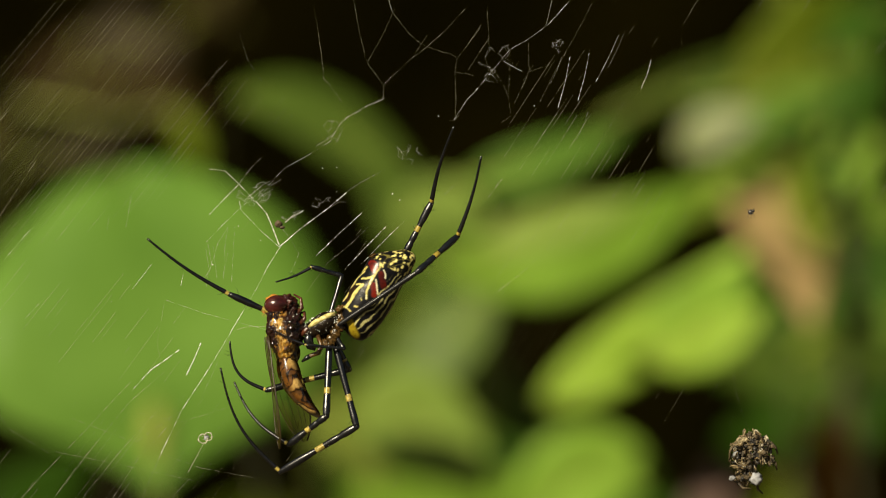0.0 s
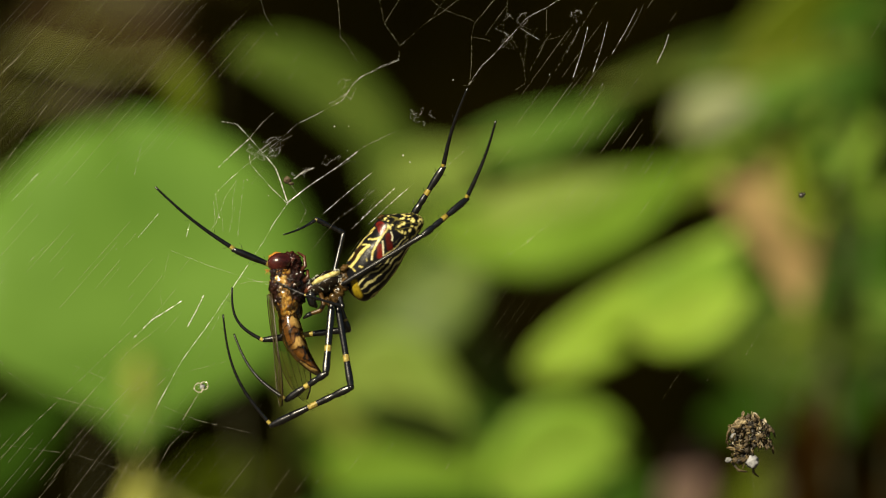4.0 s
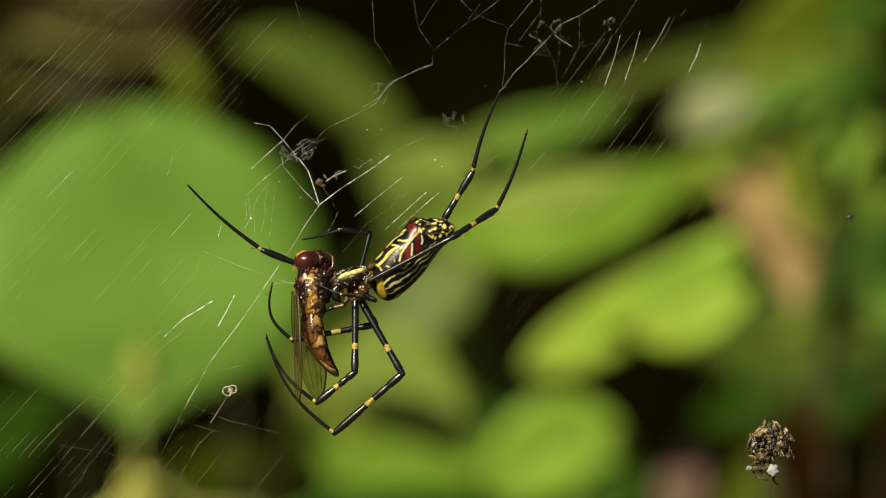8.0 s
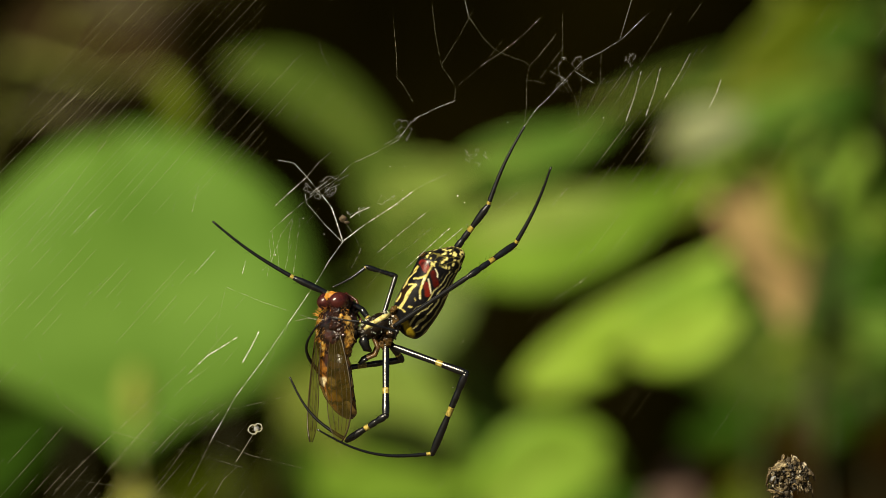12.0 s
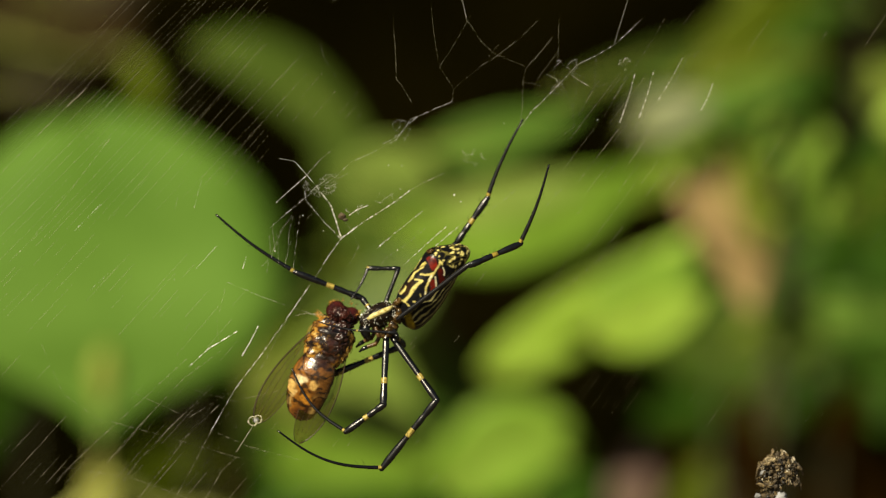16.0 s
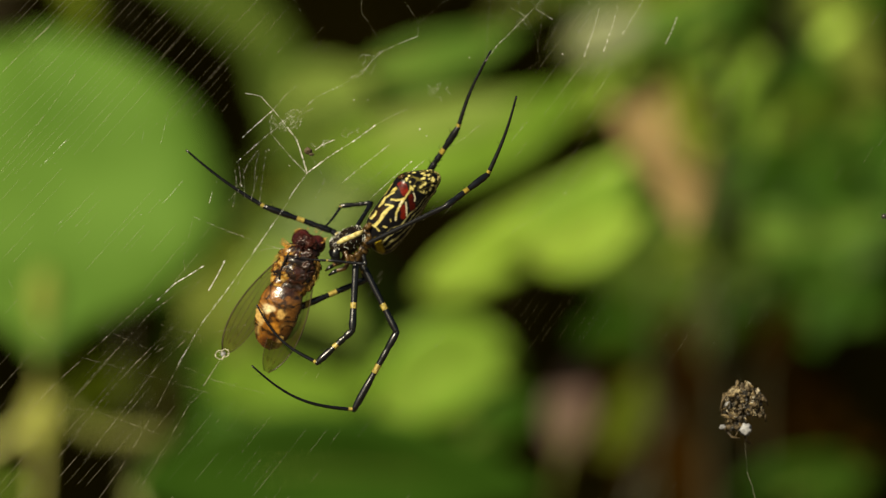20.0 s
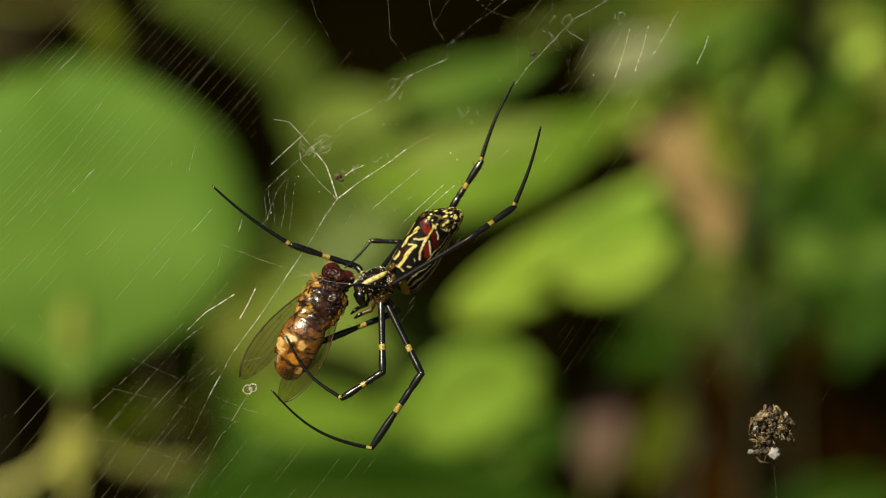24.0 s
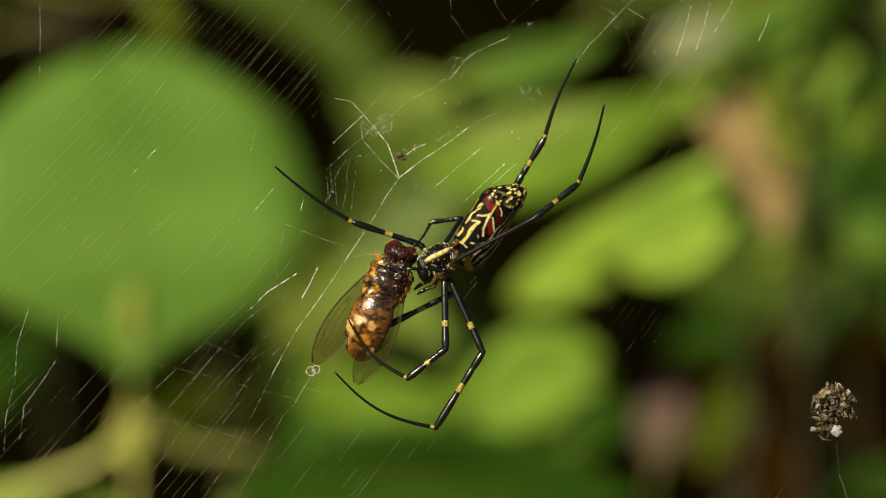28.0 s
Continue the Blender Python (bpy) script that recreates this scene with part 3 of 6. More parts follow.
    blade(right, "leaf", [(1060, 165), (1250, 85), (1470, 40)], 52, 1.2, M_LEAF_DULL, 20, 0.1)
    blade(right, "leaf", [(1310, 110), (1400, 20), (1530, -50)], 95, 1.1, M_LEAF_OLIVE, 15, 0.1)
    blade(right, "leaf", [(1520, 195), (1520, 280), (1550, 400)], 88, 1.16, M_LEAF_FRESH, 20, 0.1)
    blade(right, "leaf", [(1400, -60), (1430, 30), (1420, 110)], 70, 1.2, M_LEAF_OLIVE, 10, 0.1)
    blade(right, "leaf", [(1630, 90), (1690, 190), (1770, 310)], 100, 1.15, M_LEAF_SOFT, 10, 0.1)
    blade(right, "leaf", [(1230, 585), (1400, 640), (1640, 560)], 130, 1.3, M_LEAF_DULL, 15, 0.1)
    blade(right, "leaf", [(1360, 290), (1405, 400), (1410, 550)], 108, 1.1, M_LEAF_TAN, 8, 0.12, False, 0.0, "dry tan leaf")
    blade(right, "leaf", [(1290, 275), (1340, 350), (1375, 480)], 92, 1.14, M_LEAF_TAN, -10, 0.12, False, 0.0, "dry tan leaf")
    blade(right, "leaf", [(1385, 250), (1425, 330), (1425, 440)], 62, 1.07, M_LEAF_OLIVE, 10, 0.12)
    stem(right, [at(1640, -200, 1.25), at(1600, 200, 1.25), at(1480, 560, 1.25), at(1300, 1100, 1.2), foot(1180, 1.15)], 0.0006, 0.0016, M_STEM_DARK)
    stem(right, [at(1350, 400, 0.98), at(1480, 480, 1.15), at(1480, 560, 1.25)], 0.001, 0.002, None, "petiole")
    stem(right, [at(1250, 262, 1.13), at(1420, 330, 1.2), at(1560, 330, 1.25)], 0.001, 0.002, None, "petiole")

    low_r = thing("shrub", foot(1000, 1.3), "low shrub with bright rounded green leaves", "shrub")
    blade(low_r, "leaf", [(875, 900), (985, 720), (1120, 810)], 185, 1.2, M_LEAF_FRESH, 5, 0.1)
    blade(low_r, "leaf", [(1010, 940), (1080, 870), (1170, 850)], 90, 1.2, M_LEAF_DEEP, 12, 0.1)
    blade(low_r, "leaf", [(1285, 960), (1320, 890), (1350, 800)], 90, 1.4, M_LEAF_OLIVE, 20, 0.1)
    blade(low_r, "leaf", [(1480, 1090), (1600, 1000), (1780, 970)], 150, 1.25, M_LEAF_DEEP, 20, 0.1)
    blade(low_r, "leaf", [(1195, 950), (1200, 870), (1225, 770)], 90, 1.2, M_LEAF_MAUVE, 5, 0.12, False, 0.0, "dry greyish-mauve leaf")
    stem(low_r, [at(870, 900, 1.25), at(950, 1200, 1.3), foot(1000, 1.3)], 0.0012, 0.004)
    stem(low_r, [at(1195, 950, 1.2), at(1150, 1200, 1.28), at(960, 1500, 1.3)], 0.001, 0.002, None, "petiole")

    far = thing("shrub", foot(60, 1.35), "shrub with leaves coloured dark for shade", "shrub")
    blade(far, "leaf", [(-140, 900), (0, 760), (130, 690)], 160, 1.15, M_LEAF_DEEP, 25, 0.1)
    blade(far, "leaf", [(280, 900), (380, 800), (470, 820)], 120, 1.35, M_LEAF_OLIVE, 35, 0.1)
    blade(far, "leaf", [(-60, 1010), (100, 975), (240, 1020)], 70, 1.2, M_LEAF_LIME, 20, 0.1)
    blade(far, "leaf", [(40, 60), (170, -10), (330, 10)], 150, 1.5, M_LEAF_BROWN, 5, 0.1, False, 0.0, "dead brown leaf, coloured dark for shade")
    blade(far, "leaf", [(150, -40), (240, -60), (330, 0)], 85, 1.45, M_LEAF_UMBER, 5, 0.1, False, 0.0, "dead grey-brown leaf, coloured dark for shade")
    blade(far, "leaf", [(40, 165), (130, 140), (230, 165)], 46, 1.4, M_LEAF_UMBER, 5, 0.1, False, 0.0, "dead grey-brown leaf, coloured dark for shade")
    blade(far, "leaf", [(305, 90), (345, 150), (345, 215)], 52, 1.3, M_LEAF_OLIVE, 5, 0.1, False, 0.0, "dry olive leaf")
    stem(far, [at(150, -40, 1.45), at(100, 60, 1.5), at(40, 60, 1.5)], 0.001, 0.002, None, "petiole")
    stem(far, [at(40, 165, 1.4), at(0, 200, 1.5), at(-60, 400, 1.6)], 0.001, 0.002, None, "petiole")
    stem(far, [at(305, 90, 1.3), at(200, 100, 1.4), at(40, 60, 1.5)], 0.001, 0.002, None, "petiole")
    stem(far, [at(40, 60, 1.5), at(-60, 400, 1.6), at(-140, 900, 1.3), foot(60, 1.35)], 0.0012, 0.004)


def undergrowth():
    """Leaves deep in the hedge, too many and too far to tell apart, coloured dark for the shade there."""
    rng = random.Random(5)
    for name, mat, n, box, ys, rs in (
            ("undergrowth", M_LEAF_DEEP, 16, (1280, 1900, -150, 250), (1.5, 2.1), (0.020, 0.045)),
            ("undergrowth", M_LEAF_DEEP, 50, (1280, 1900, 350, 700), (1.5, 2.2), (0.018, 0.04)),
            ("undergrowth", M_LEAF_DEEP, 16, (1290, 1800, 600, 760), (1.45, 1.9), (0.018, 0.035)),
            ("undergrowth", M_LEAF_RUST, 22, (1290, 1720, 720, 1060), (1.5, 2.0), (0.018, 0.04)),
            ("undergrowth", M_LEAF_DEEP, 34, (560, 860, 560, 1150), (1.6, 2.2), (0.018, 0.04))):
        bm = bmesh.new()
        for i in range(n):
            y = rng.uniform(*ys)
            u, v = rng.uniform(box[0], box[1]), rng.uniform(box[2], box[3])
            if u + 1.6 * v < 1480 and v < 300:
                continue
            p = at(u, v, y)
            r = rng.uniform(*rs) * 0.8
            q = Euler((rng.uniform(-0.7, 0.7), rng.uniform(0, 6.3), rng.uniform(-0.7, 0.7))).to_matrix()
            rows = []
            for k in range(9):
                s = k / 8 * 2 - 1
                w = 0.42 * math.sqrt(max(0.0, 1 - s * s)) * (1 - 0.25 * s)
                rows.append([bm.verts.new(p + q @ (Vector((s, 0.25 * w * abs(c) - 0.12 * s * s, w * c)) * r)) for c in (-1, 0, 1)])
            for a, b in zip(rows, rows[1:]):
                for j in range(2):
                    bm.faces.new((a[j], a[j + 1], b[j + 1], b[j]))
        tagged(part(name, bm, mat), ("dead rust-brown leaves deep in the hedge, coloured dark for shade" if mat is M_LEAF_RUST else "green undergrowth before the bank, coloured dark for shade"), "undergrowth", kind="stuff")


def thicket(u_span, v_span, count, depth, sizes, mats, seed, label, hole=None):
    """A loose bush of many leaves on thin twigs, each its own part."""
    rng = random.Random(seed)
    y0 = sum(depth) / 2
    ob = thing("bush", foot(sum(u_span) / 2, y0), label, "bush")
    mid = at(sum(u_span) / 2, v_span[1] + 150, y0)
    stem(ob, [at(sum(u_span) / 2, sum(v_span) / 2, y0), mid, Vector((mid.x, y0, 0))], 0.0006, 0.002, M_STEM_DARK)
    for i in range(count):
        u, v, y = rng.uniform(*u_span), rng.uniform(*v_span), rng.uniform(*depth)
        if hole and hole(u, v):
            continue
        s, a = rng.uniform(*sizes), rng.uniform(-0.9, 0.5)
        du, dv = math.cos(a) * s, math.sin(a) * s
        bend = rng.uniform(-0.3, 0.3) * s
        blade(ob, "leaf", [(u - du, v - dv), (u - bend * math.sin(a), v + bend * math.cos(a)), (u + du, v + dv)], s * rng.uniform(0.7, 1.1), y,
              rng.choice(mats), rng.uniform(-35, 35), rng.uniform(0.05, 0.2), False, rng.uniform(-0.02, 0.02))


plants()
undergrowth()
thicket((1180, 1760), (-90, 240), 13, (1.25, 1.8), (30, 70), (M_LEAF_DULL, M_LEAF_DEEP, M_LEAF_FRESH, M_LEAF_DEEP, M_LEAF_OLIVE), 41, "leafy bush with mixed dull green leaves",
        lambda u, v: v < 120 - (u - 1180) * 0.35)
thicket((1380, 1760), (330, 640), 12, (1.35, 1.9), (40, 80), (M_LEAF_DULL, M_LEAF_OLIVE, M_LEAF_DEEP, M_LEAF_DEEP), 43, "bush with green leaves coloured dark for shade",
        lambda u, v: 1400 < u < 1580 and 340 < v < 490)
thicket((580, 800), (380, 760), 11, (1.35, 1.7), (50, 95), (M_LEAF_DULL, M_LEAF_OLIVE, M_LEAF_DULL), 44, "bush with soft pale green leaves")
thicket((1180, 1760), (-40, 420), 40, (0.98, 1.3), (16, 38), (M_LEAF_LIME, M_LEAF_FRESH, M_LEAF_DEEP, M_LEAF_OLIVE, M_LEAF_SOFT, M_LEAF_DEEP, M_LEAF_LIME), 47, "open bush of small mixed green leaves",
        lambda u, v: v < 150 - (u - 1180) * 0.35 or (1290 < u < 1430 and 260 < v < 520))
thicket((1000, 1720), (520, 720), 14, (1.1, 1.5), (18, 40), (M_LEAF_DEEP, M_LEAF_DULL, M_LEAF_OLIVE, M_LEAF_BROWN), 48, "low bush of small dull leaves",
        lambda u, v: u < 1340)
thicket((-120, 420), (-120, 180), 5, (1.8, 2.2), (40, 80), (M_LEAF_BROWN, M_LEAF_BROWN, M_LEAF_DEEP), 45, "withered bush with brown leaves coloured dark for shade")


# ---- the web ----
def sag(pts, n=6, wob=0.25, rng=random):
    """Points along a thread, a little uneven."""
    out = []
    for a, b in zip(pts, pts[1:]):
        for j in range(n):
            p = Vector(a).lerp(Vector(b), j / n)
            out.append(p + Vector((rng.uniform(-1, 1), rng.uniform(-1, 1), rng.uniform(-1, 1))) * wob * 0.4 * MM * (1 if j else 0))
    out.append(Vector(pts[-1]))
    return out


def web():
    rng = random.Random(11)
    orb = thing("orb_web", at(784, 441), "large sunlit spider web of fine silk threads, partly torn", "web")
    o = orb.location

    def strand(pts, r, mat=M_SILK, beads=0, depth=None, wob=0.06):
        bm = bmesh.new()
        y0 = rng.uniform(-0.003, 0.003) if depth is None else depth
        fine = [p - o for p in sag([at(u, v) + Vector((0, y0, 0)) for u, v in pts], 14, wob, rng)]
        tube(bm, fine, [r * (0.62 if beads else 0.5) * MM * (rng.uniform(0.8, 1.6) if rng.random() < 0.42 else rng.uniform(0.06, 0.3)) for _ in fine], 4)
        if beads:
            for i in range(beads):
                k = rng.uniform(0, len(fine) - 1.01)
                p = fine[int(k)].lerp(fine[int(k) + 1], k % 1)
                blob(bm, p, [rng.uniform(0.6, 1.3) * r * MM] * 3, 1)
        return part("strand", bm, mat, orb)

    # the bright angle over the prey
    strand([(565, 363), (605, 333), (652, 303), (690, 275)], 0.085, beads=26)
    strand([(690, 275), (712, 262), (760, 240)], 0.04, M_SILK_FAINT)
    strand([(652, 303), (675, 290), (686, 292)], 0.04, M_SILK_FAINT)
    strand([(565, 363), (553, 325), (545, 302), (528, 280)], 0.10, beads=26)
    strand([(528, 280), (505, 252), (480, 224), (452, 219)], 0.05, beads=8)
    strand([(565, 365), (535, 335), (500, 294), (498, 278)], 0.05)
    strand([(435, 345), (468, 315), (500, 288), (555, 250), (580, 225), (625, 204), (665, 182), (690, 145), (768, 112)], 0.026, beads=22)
    strand([(447, 299), (475, 273), (500, 251)], 0.075, beads=10)
    strand([(500, 251), (525, 222), (545, 205)], 0.04, M_SILK_FAINT)
    strand([(578, 322), (592, 312), (614, 303)], 0.08, beads=14)
    strand([(570, 330), (585, 352), (597, 378), (580, 410)], 0.04, M_SILK_FAINT)
    for k in range(5):
        u, v = 502 + 8 * k + rng.uniform(-8, 8), 284 - 3 * k + rng.uniform(-10, 10)
        ln = rng.uniform(22, 52)
        strand([(u, v), (u + ln * 0.4, v - ln * 0.36), (u + ln, v - ln * rng.uniform(0.6, 0.9))], 0.028, M_SILK if k % 2 else M_SILK_FAINT, beads=5)
    # long thread down past the prey
    strand([(565, 363), (540, 398), (520, 432), (480, 490), (425, 570)], 0.052, beads=26, depth=0.002)
    strand([(425, 570), (372, 640), (330, 715)], 0.05, beads=26, depth=0.002)
    strand([(330, 715), (292, 790), (235, 890), (150, 1010)], 0.032, M_SILK_DIM, beads=26, depth=0.002)
    strand([(-60, 255), (-42, 234), (30, 160), (111, 81)], 0.034, M_SILK_DIM, beads=20)
    strand([(-40, 410), (0, 370), (70, 280), (143, 183)], 0.036, M_SILK_DIM, beads=24)
    strand([(480, 490), (452, 540), (410, 620)], 0.03, M_SILK_FAINT)
    # threads between the prey and the tail
    strand([(627, 383), (670, 347), (714, 312)], 0.045, beads=6)
    strand([(678, 411), (718, 374), (755, 341)], 0.06, beads=20)
    strand([(706, 404), (748, 366), (787, 333)], 0.055, beads=16)
    strand([(650, 396), (690, 368), (722, 340)], 0.025, M_SILK_FAINT)
    strand([(820, 318), (850, 300), (888, 268)], 0.03, M_SILK_FAINT)
    strand([(935, 304), (965, 270)], 0.03, M_SILK_FAINT)
    # glints at the far side of the prey
    strand([(290, 598), (325, 565), (345, 553), (377, 533)], 0.085, beads=24)
    strand([(386, 578), (402, 550), (415, 524)], 0.095, beads=22)
    strand([(358, 444), (420, 470), (478, 490), (532, 508)], 0.03, M_SILK_FAINT, beads=8)
    strand([(478, 505), (500, 500), (532, 502)], 0.05, M_SILK_DIM, beads=14)
    strand([(110, 460), (148, 425)], 0.045, M_SILK_FAINT)
    strand([(386, 420), (392, 398)], 0.06, beads=6)
    strand([(262, 312), (268, 286)], 0.04, M_SILK_FAINT)
    strand([(298, 310), (311, 260)], 0.045, M_SILK_FAINT)
    strand([(440, 345), (445, 385), (438, 400)], 0.035, M_SILK_FAINT, beads=6)
    strand([(490, 322), (485, 360), (478, 420)], 0.035, M_SILK_FAINT, beads=6)
    strand([(475, 322), (455, 350), (436, 400), (420, 415)], 0.035, M_SILK_FAINT, beads=6)
    for k in range(4):
        u, v = rng.uniform(425, 500), rng.uniform(318, 372)
        strand([(u, v), (u + rng.uniform(-10, 6), v + 28), (u + rng.uniform(-14, 8), v + rng.uniform(44, 80))], 0.03, M_SILK_FAINT, beads=4)
    for pts in ([(120, 690), (250, 725), (390, 765)], [(20, 560), (60, 650), (130, 700)], [(60, 780), (190, 800), (330, 850)], [(300, 640), (372, 660), (455, 640)],
                [(180, 640), (290, 690), (372, 640)], [(330, 715), (400, 745), (500, 770)], [(358, 444), (340, 520), (345, 553)], [(940, 470), (985, 440), (1040, 395)]):
        strand(pts, 0.020, M_SILK_DIM, beads=12)
    # long slack threads low on the web and at its far edge
    for pts in ([(345, 667), (284, 727), (247, 778), (222, 808), (160, 889)],
                [(341, 626), (258, 706), (196, 772), (171, 807), (109, 888)],
                [(346, 570), (280, 620), (228, 676), (177, 731), (89, 837)],
                [(285, 584), (193, 670), (116, 740), (49, 806)],
                [(375, 764), (349, 789), (297, 880), (261, 941)]):
        strand(pts, 0.030, M_SILK_DIM, beads=18, depth=0.002)
    for pts in ([(-75, -8), (-76, 94), (-78, 165)],
                [(-57, 604), (-62, 685), (-90, 726), (-121, 766), (-130, 827)],
                [(-108, 588), (-130, 654), (-136, 725)],
                [(-141, 735), (-154, 786), (-158, 847)],
                [(302, 420), (339, 378)],
                [(79, 354), (129, 303)]):
        strand(pts, 0.032, M_SILK, beads=10)
    # the loose net over the tail
    for r, beads, pts in (
            (0.050, 22, ((887, 161), (912, 127), (926, 115), (963, 76), (993, 44), (1027, 28), (1062, 6), (1110, -40))),
            (0.026, 12, ((889, 157), (893, 124), (894, 76), (899, 51), (891, 44), (877, 39))),
            (0.026, 12, ((877, 39), (850, 27), (838, 21), (817, 0), (790, -40))),
            (0.028, 12, ((920, -35), (884, 0), (850, 27), (817, 48), (767, 90), (765, 113))),
            (0.040, 20, ((765, 113), (723, 131), (700, 143), (684, 157), (668, 177), (640, 191))),
            (0.024, 6, ((767, 90), (741, 51), (732, 0), (725, -60))),
            (0.020, 4, ((741, 51), (774, 0), (800, -50))),
            (0.026, 6, ((691, 115), (672, 83), (663, 74), (662, 32), (655, -50))),
            (0.030, 6, ((894, 76), (912, 78), (926, 83))),
            (0.026, 8, ((963, 76), (979, 106), (985, 124), (988, 159), (969, 171))),
            (0.022, 3, ((993, 44), (990, 92), (985, 124))),
            (0.046, 12, ((981, 62), (995, 71), (1013, 82))),
            (0.022, 4, ((1027, 28), (1025, 85), (995, 138))),
            (0.026, 5, ((1025, 85), (1041, 81), (1059, 75))),
            (0.020, 3, ((944, 0), (912, 37), (899, 51))),
            (0.020, 3, ((958, -40), (958, 0), (957, 36))),
            (0.022, 3, ((1150, -40), (1124, 5), (1094, 51), (1059, 106), (1040, 140))),
            (0.030, 6, ((878, 160), (887, 161), (898, 150)))):
        strand(list(pts), r * 0.72, M_SILK if r > 0.03 else M_SILK_DIM, beads=beads)
    strand([(553, 70), (530, 30), (515, -30)], 0.015, M_SILK_FAINT)
    strand([(455, 70), (475, 45), (500, 20)], 0.018, M_SILK_FAINT)
    # glints of the spiral beside the tangle
    for a, b, r in (((1072, 150), (1100, 60), 0.055), ((1108, 140), (1135, 52), 0.05), ((1142, 108), (1188, 28), 0.04),
                    ((1222, 125), (1243, 75), 0.06), ((1100, 210), (1125, 160), 0.03), ((1062, 105), (1085, 60), 0.03), ((1165, 85), (1200, 20), 0.028)):
        strand([a, ((a[0] + b[0]) / 2 + 2, (a[1] + b[1]) / 2), b], r, M_SILK if r > 0.035 else M_SILK_FAINT, beads=int(r * 160), depth=0.004)
    # small tufts of old silk
    for name, cu, cv, ru, rv, n, r in (("tuft", 800, 215, 28, 22, 24, 0.024), ("tuft", 965, 60, 34, 45, 26, 0.020), 
                                       ("tuft", 672, 165, 18, 24, 16, 0.028), ("tuft", 1078, 42, 12, 14, 18, 0.026), ("tuft", 645, 290, 24, 12, 12, 0.024), ("tuft", 592, 310, 22, 10, 12, 0.034),
                                       ("tuft", 525, 265, 34, 24, 30, 0.034)):
        bm = bmesh.new()
        knots = []
        for i in range(n):
            a, k = rng.uniform(0, 6.28), math.sqrt(rng.random())
            knots.append((cu + ru * math.cos(a) * k, cv + rv * math.sin(a) * k))
        for i, p in enumerate(knots):
            near = sorted(knots, key=lambda q: (q[0] - p[0]) ** 2 + (q[1] - p[1]) ** 2)[1:5]
            for q in near[:rng.randint(2, 4)]:
                mid = ((p[0] + q[0]) / 2 + rng.uniform(-2, 2), (p[1] + q[1]) / 2 + rng.uniform(-2, 2))
                pts = [at(*w) - o + Vector((0, rng.uniform(-1, 1) * MM, 0)) for w in (p, mid, q)]
                tube(bm, pts, [r * 0.15 * MM * rng.uniform(0.15, 1.5) for _ in pts], 4)
            blob(bm, at(*p) - o, [r * MM * rng.uniform(0.15, 0.9)] * 3, 1)
        part(name, bm, M_SILK, orb, "matted tuft of old silk")
    # capture spiral: fine threads side by side, glints put into their thickness and gaps
    bm = bmesh.new()
    for k in range(-18, 120):
        u0 = k * 21 + rng.uniform(-7, 7) - 700
        ang0 = 46 + 12 * (k / 90)
        u, v = u0, 1150.0
        while v > -260:
            a = radians(ang0 + 8 * (600 - v) / 1200 * 0.5 + 2 * noise.noise(Vector((k * 0.2, v * 0.004, 0))))
            nu, nv = u + 17 * math.cos(a), v - 17 * math.sin(a)
            g = noise.noise(Vector((u * 0.0042, v * 0.0055, 3.3))) * 0.7 + noise.noise(Vector((k * 0.9, v * 0.017, 7))) * 0.85
            centre = 1 if (430 < u < 940 and 150 < v < 800) else 0
            lim = 0.20 - 0.20 * (u < 330) - 0.14 * (u < 330 and v < 330) - 0.02 * (u > 1000 and v < 320) - 0.10 * (880 < u < 1120 and 440 < v < 700) + 0.30 * centre + 0.25 * (640 < u < 990 and v < 170) - 0.10 * (180 < u < 480 and 640 < v < 920) + 0.25 * (u > 1250) + 0.12 * (u > 1250 and v > 400) + 0.17 * (60 < u < 430 and 230 < v < 660)
            quiet = 0.15 * (u < 430 and 230 < v < 700)
            if u < 420 and v < 380 - u * 0.3:
                tube(bm, [at(u, v) - o, at(nu, nv) - o], min(0.0095, max(0.002, 0.0044 + 0.012 * g + 0.0022 * (k % 3))) * rng.uniform(0.75, 1.25) * MM, 3, False)
            elif (180 < u < 480 and 620 < v < 930 and k % 2) or (890 < u < 1110 and 450 < v < 680):
                tube(bm, [at(u, v) - o, at(nu, nv) - o], rng.uniform(0.001, 0.0038) * MM, 3, False)
            elif g > lim + quiet:
                r = (0.006 + 0.020 * min(0.6, g - lim)) * (0.34 if u > 1000 and v > 400 else 0.52 if u < 430 and v < 330 else 1.0) * rng.uniform(0.5, 1.3) * MM
                tube(bm, [at(u, v) - o, at(nu, nv) - o], r, 3, False)
            u, v = nu, nv
    part("capture_spiral", bm, M_SILK_DIM, orb, "fine parallel capture threads")
    orb.children[-1]["kind"] = "stuff"
    # guy threads that hold the web
    for a, b in ((at(150, 1010), Vector((-0.35, 0.25, 0.0))), (at(1060, 5), Vector((0.45, 0.3, 2.63))), (at(790, -40), Vector((-0.3, 2.05, 2.72))), (at(1400, 1300), Vector((0.3, 0.2, 0.0)))):
        bm = bmesh.new()
        tube(bm, [p - o for p in sag([a, b], 12, 0.3, rng)], 0.03 * MM, 4)
        part("guy_thread", bm, M_SILK_FAINT, orb)
    bm = bmesh.new()
    for u, v, r in ((770, 283, 0.18), (782, 295, 0.12), (650, 230, 0.12), (675, 230, 0.12), (445, 387, 0.14), (262, 440, 0.08), (495, 322, 0.1), (532, 350, 0.1), (672, 273, 0.1), (1030, 145, 0.1), (860, 152, 0.1)):
        blob(bm, at(u, v) - o, [r * rng.uniform(0.5, 0.8) * MM for _ in range(3)], 2, 0.5)
    part("dew_specks", bm, M_SILK, orb)

